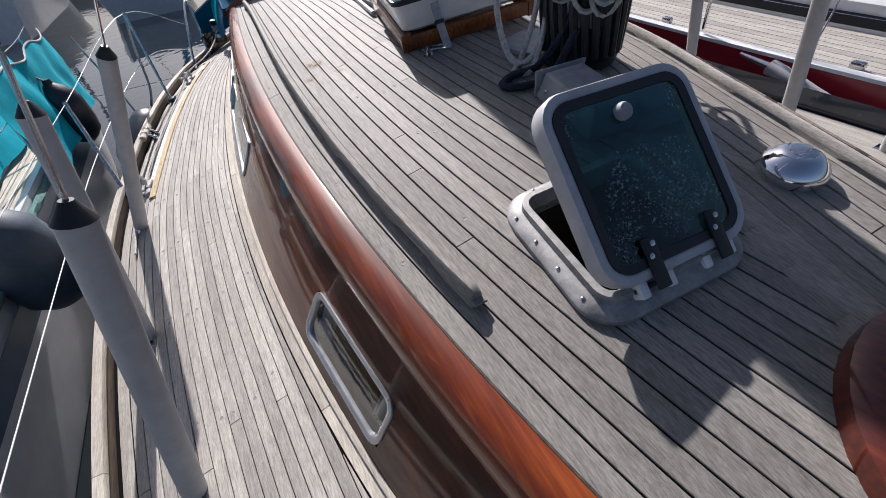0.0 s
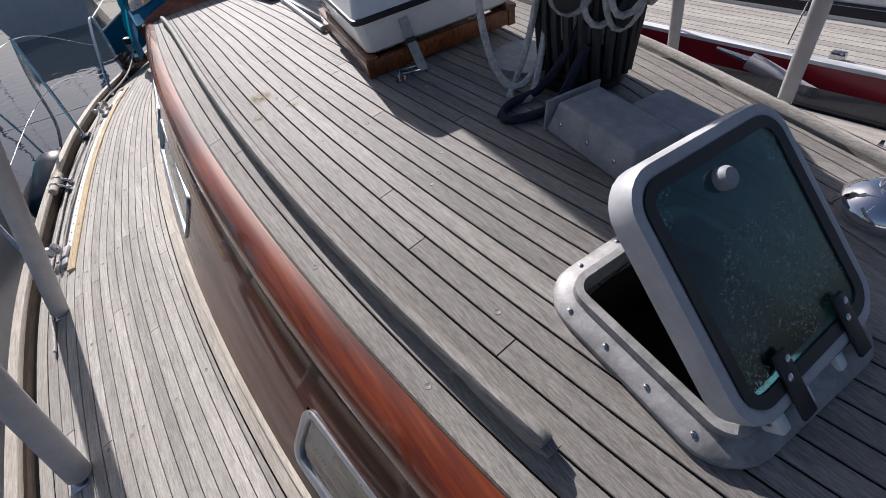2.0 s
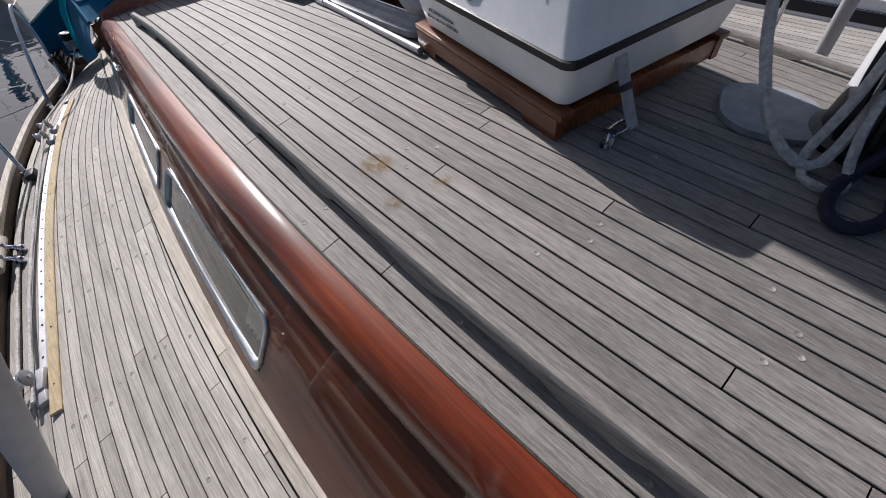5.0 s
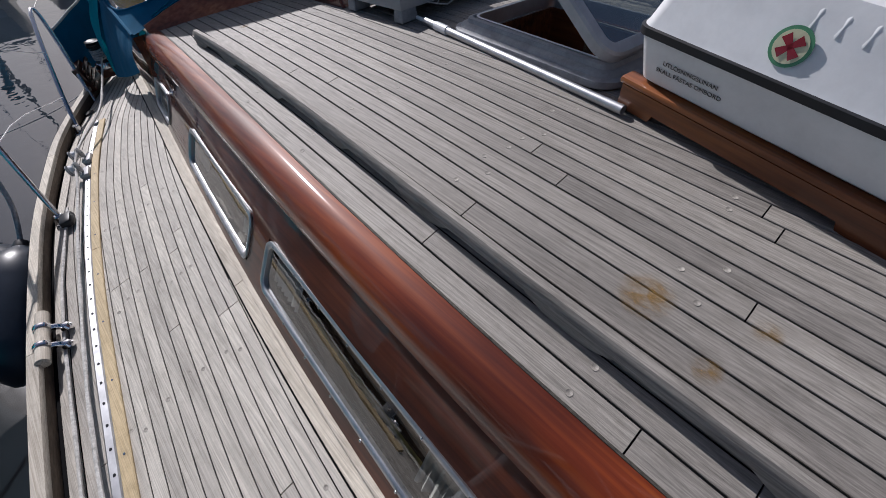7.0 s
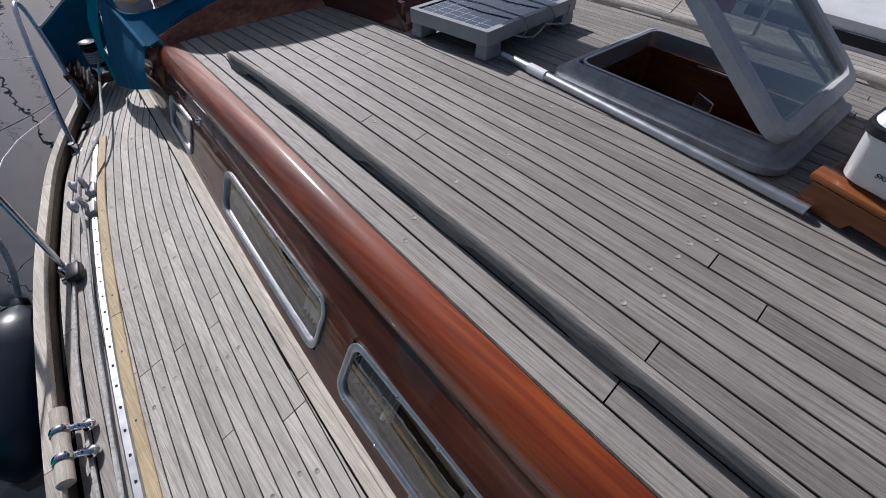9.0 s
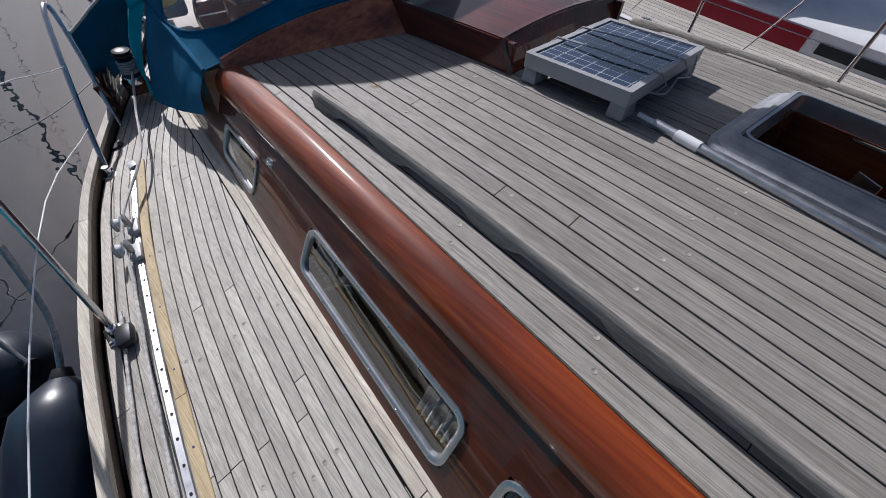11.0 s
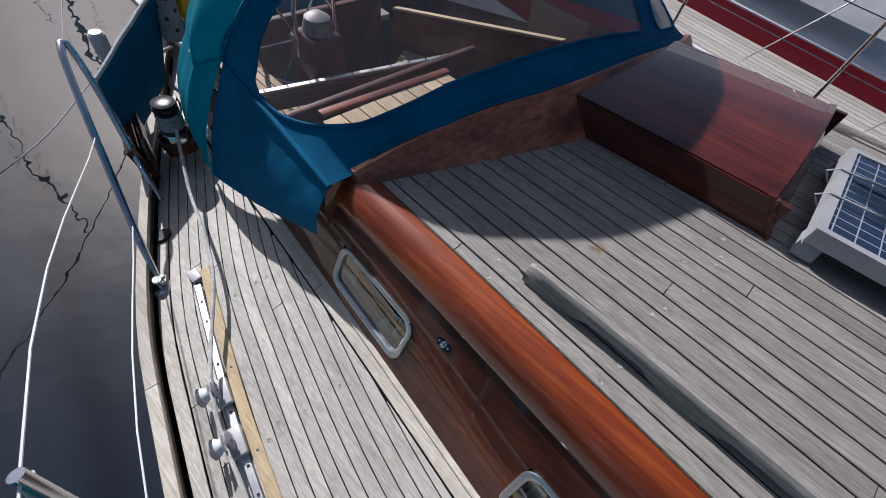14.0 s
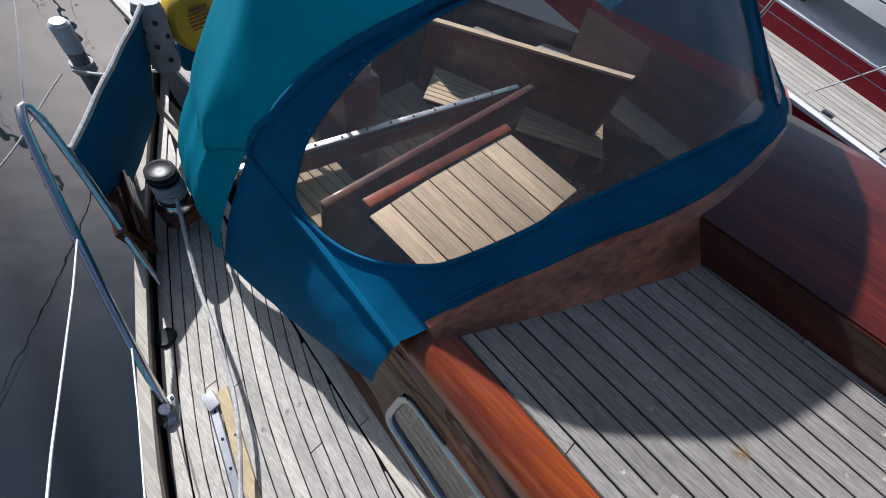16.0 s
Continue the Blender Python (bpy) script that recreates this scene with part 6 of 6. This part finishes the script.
    part("green_box", block((0.3, 0.45, 0.18), pose(x(5.6) + 1.15, 6.3, z(5.6) + 0.43), 0.03), plain("khaki canvas", (0.24, 0.22, 0.12), 0.8), b, "khaki canvas box")
    return b


red_boat()


def left_boat():
    b = thing("white_yacht", Matrix(), "white sailing yacht with a blue stripe and turquoise canvas moored alongside", "yacht")
    ys = steps(-6, 6.6, 0.45)
    x = lambda y: -1.68 - (0.0 if y < 5.6 else 0.10 * (y - 5.6) ** 2) - 0.02 * max(0, -y)
    top = lambda y: 0.00
    part("hull_side", skin([[(x(y) - 0.20, y, -1.2), (x(y) - 0.02, y, -0.45), (x(y), y, top(y))] for y in ys]), GREY_HULL, b, "pale grey topsides")
    part("blue_stripe", skin([[(x(y) - 0.022, y, -0.42), (x(y) - 0.001, y, -0.18)] for y in ys]), plain("blue stripe", (0.02, 0.08, 0.16), 0.3), b, "blue stripe")
    part("rubbing_rope", tube([(x(y) + 0.02, y, top(y) - 0.03) for y in ys], 0.028, 8, twist=0.2), plain("green rope", (0.10, 0.22, 0.21), 0.9, vary=0.5, scale=40, bumps=0.8), b, "green rubbing rope")
    part("toe_rail", skin([[(x(y), y, top(y)), (x(y), y, top(y) + 0.04), (x(y) - 0.05, y, top(y) + 0.04), (x(y) - 0.05, y, top(y))] for y in ys], close=True), WHITE, b)
    for k in range(8):
        part("deck_plank", skin([[(x(y) - 0.055 - 0.09 * k, y, top(y) + 0.008), (x(y) - 0.139 - 0.09 * k, y, top(y) + 0.008)] for y in ys]), TEAK_PALE, b)
    part("cabin", skin([[(x(y) - 0.78, y, top(y)), (x(y) - 0.84, y, top(y) + 0.35), (x(y) - 2.0, y, top(y) + 0.45)] for y in steps(-5, 5.0, 0.5)]), WHITE, b, "white cabin")
    part("canvas_dodger", skin([[(x(y) - 0.25 - 0.1 * noise.noise(Vector((y * 2, 0, 1))), y, top(y) + 0.05), (x(y) - 0.35, y, top(y) + 0.55), (x(y) - 0.75, y, top(y) + 1.0), (x(y) - 1.6, y, top(y) + 1.1)] for y in steps(3.9, 6.4, 0.12)]), TURQUOISE, b, "turquoise canvas cover")
    cloth_rows = [[(x(y) + 0.12 + 0.05 * noise.noise(Vector((y * 3, u * 2, 4))) - 0.05 * u, y, top(y) - 0.08 + 0.72 * u + 0.03 * math.sin(y * 7)) for u in np.linspace(0, 1, 10)] for y in steps(4.1, 6.4, 0.08)]
    part("weather_cloth", skin(cloth_rows), TURQUOISE, b, "sunlit turquoise cloth laced to the guard wires")
    part("cloth_lacing", tube([Vector(r[-1]) for r in cloth_rows], 0.008, 6, twist=0.1), ROPE_WHITE, b, "white lacing")
    for y in (-0.5, 1.2, 2.9, 4.4, 5.9):
        part("stanchion", tube([(x(y) - 0.05, y, top(y) + 0.04), (x(y) - 0.04, y, top(y) + 0.68)], 0.013, 10), STEEL, b, "steel stanchion")
    for h in (0.36, 0.68):
        part("guard_wire", tube([(x(y) - 0.045, y, top(y) + h) for y in ys[::2]], 0.004, 6), STEEL, b)
    part("mast", tube([(-3.4, 1.8, 0.4), (-3.4, 1.8, 13)], 0.09, 14), ALU_PAINT, b, "silver mast")
    part("rigging", tube([(x(2.2) - 0.1, 2.2, 0.25), (-3.35, 1.8, 8)], 0.007, 6), STEEL, b)
    return b


left_boat()


def fender(p, length, r, tilt, label, rope_to, mat=NAVY):
    f = thing("fender", Matrix(), label, "fender", "fenders")
    m = Matrix.Translation(p) @ tilt
    part("body", lathe(((0.02, -length / 2 - 0.05), (r * 0.55, -length / 2), (r * 0.9, -length / 2 + r * 0.4), (r, -length / 2 + r), (r, length / 2 - r), (r * 0.9, length / 2 - r * 0.4), (r * 0.55, length / 2), (0.03, length / 2 + 0.05)), m, 28), mat, f)
    end = m @ Vector((0, 0, length / 2 + 0.06))
    part("eye", lathe(((0.04, -0.02), (0.045, 0.0), (0.03, 0.05)), m @ pose(0, 0, length / 2 + 0.03), 14), BLACK, f, "black rope eye")
    part("lanyard", tube([end, (end + Vector(rope_to)) / 2 + Vector((0.03, 0, -0.03)), rope_to], 0.012, 8, twist=0.12), ROPE_GREY, f, "grey rope lanyard")
    return f


fender((-1.50, 2.75, 0.02), 0.62, 0.20, pose(0, 0, 0), "large dusty blue fender hung between the hulls", (-1.62, 2.8, 0.85), NAVY_DUSTY)
AXIS = Vector((0.30, 0.62, 0.32)).normalized()
fender(Vector((-0.93, 5.35, -0.10)) - AXIS * 0.42, 0.66, 0.165, AXIS.to_track_quat("Z", "Y").to_matrix().to_4x4(), "dark blue fender hung over the bulwark", (-0.826, 5.584, 0.344))
fender((-1.55, 5.15, 0.10), 0.50, 0.17, pose(0, 0, 0), "dark blue fender hung between the hulls", (-2.0, 5.1, 0.85))
fender((-1.42, 6.10, -0.72), 0.75, 0.22, pose(0, 0, 0, 40, 50, 0), "large dark blue fender lying by the water", (-1.5, 6.6, 0.5))


def pile(x, y, label, h=1.0):
    p = thing("mooring_pile", pose(x, y, -1.05), label, "mooring pile", "mooring piles")
    part("post", lathe(((0.055, -0.6), (0.055, h - 0.05), (0.05, h)), n=18), PILE, p)
    part("white_cap", lathe(((0.060, h - 0.18), (0.062, h + 0.01), (0.045, h + 0.03)), n=18), WHITE, p, "white plastic cap")
    own = bmesh.new()
    for k in range(3):
        tube([(0.066 * math.cos(a), 0.066 * math.sin(a), h - 0.28 - 0.025 * k) for a in np.linspace(0, 2 * math.pi, 15)], 0.012, 7, own, 0.1)
    part("mooring_turns", own, ROPE_WHITE, p, "white rope turns")
    return p


pile(0.20, 9.35, "grey wooden mooring pile with a white cap", 0.62)
single("mooring_line", tube([(0.12, 9.28, -0.70), (0.22, 8.8, -0.45), (0.33, 7.95, 0.1)], 0.010, 8), ROPE_WHITE, "white mooring line from the pile to the rail", "rope")
single("mooring_line", tube([(0.05, 9.3, -0.72), (-0.8, 8.3, -0.6), (-2.6, 6.9, -0.2)], 0.005, 8), ROPE_GREY, "grey mooring line over the water", "rope")
single("guy_rope", tube([(-0.826, 5.584, 0.344), (-0.80, 5.62, 0.50), (-0.742, 5.65, 0.70)], 0.013, 8, twist=0.15), ROPE_WHITE, "braided white rope tied to the stanchion", "rope")


def far_boat(x, y, length, h, label, colour):
    b = thing("far_yacht", pose(x, y, -1.05, 0, 0, 90), label, "yacht", "yachts across the harbour")
    rows = []
    for t in np.linspace(-1, 1, 14):
        w = 1.4 * (1 - max(0, t) ** 2.2) * (0.85 if t < -0.9 else 1) + 0.03
        rows.append([(t * length / 2, -w * 0.8, 0), (t * length / 2, -w, h), (t * length / 2, w, h), (t * length / 2, w * 0.8, 0)])
    part("hull", skin(rows, close=True), colour, b)
    part("cabin", tapered(length * 0.4, 1.7, 0.5, 0.25, pose(-0.5, 0, h), 0.08), WHITE, b, "white cabin")
    part("window_band", tapered(length * 0.3, 1.62, 0.2, 0.05, pose(-0.5, 0, h + 0.15), 0.02), BLACK, b, "dark window band")
    part("mast", tube([(0.6, 0, h), (0.6, 0, h + length * 1.25)], 0.07, 10), ALU_PAINT, b, "silver mast")
    part("boom", tube([(0.5, 0, h + 1.4), (-length * 0.35, 0, h + 1.5)], 0.13, 10), BLUE_CANVAS, b, "boom under a blue cover")
    for s in (-1, 1):
        part("stay", tube([(0.5, s * 1.2, h), (0.6, 0, h + length * 1.1)], 0.012, 6), STEEL, b)
    return b


rnd = random.Random(4)
for k in range(9):
    far_boat(-26 + 4.0 * k + rnd.uniform(-0.5, 0.5), 24 + rnd.uniform(-1, 1), rnd.uniform(9, 12), rnd.uniform(0.9, 1.2), "white sailing yacht moored across the harbour", WHITE if k % 3 else GREY_HULL)
for k in range(5):
    far_boat(-14 - rnd.uniform(0, 2), 4 + 4.2 * k, rnd.uniform(8, 11), rnd.uniform(0.9, 1.1), "white sailing yacht moored across the harbour", WHITE)
quay = block((90, 3, 1.6), pose(0, 33, -0.7), 0.05)
single("quay", quay, plain("grey concrete", (0.32, 0.31, 0.30), 0.85, vary=0.3, bumps=0.5), "grey concrete quay across the water", "quay", kind="structure")
hill = bmesh.new()
skin([[(x, 70, -1), (x, 74, 3 + 2.5 * noise.noise(Vector((x * 0.05, 0, 2))) + 1.2 * noise.noise(Vector((x * 0.21, 1, 2)))), (x, 95, 5 + 3 * noise.noise(Vector((x * 0.04, 3, 2))))] for x in np.linspace(-160, 160, 160)], hill)
single("far_shore", hill, plain("wooded shore", (0.05, 0.065, 0.035), 0.9, vary=0.6, scale=0.8), "low wooded shore beyond the harbour", "shore", kind="structure")
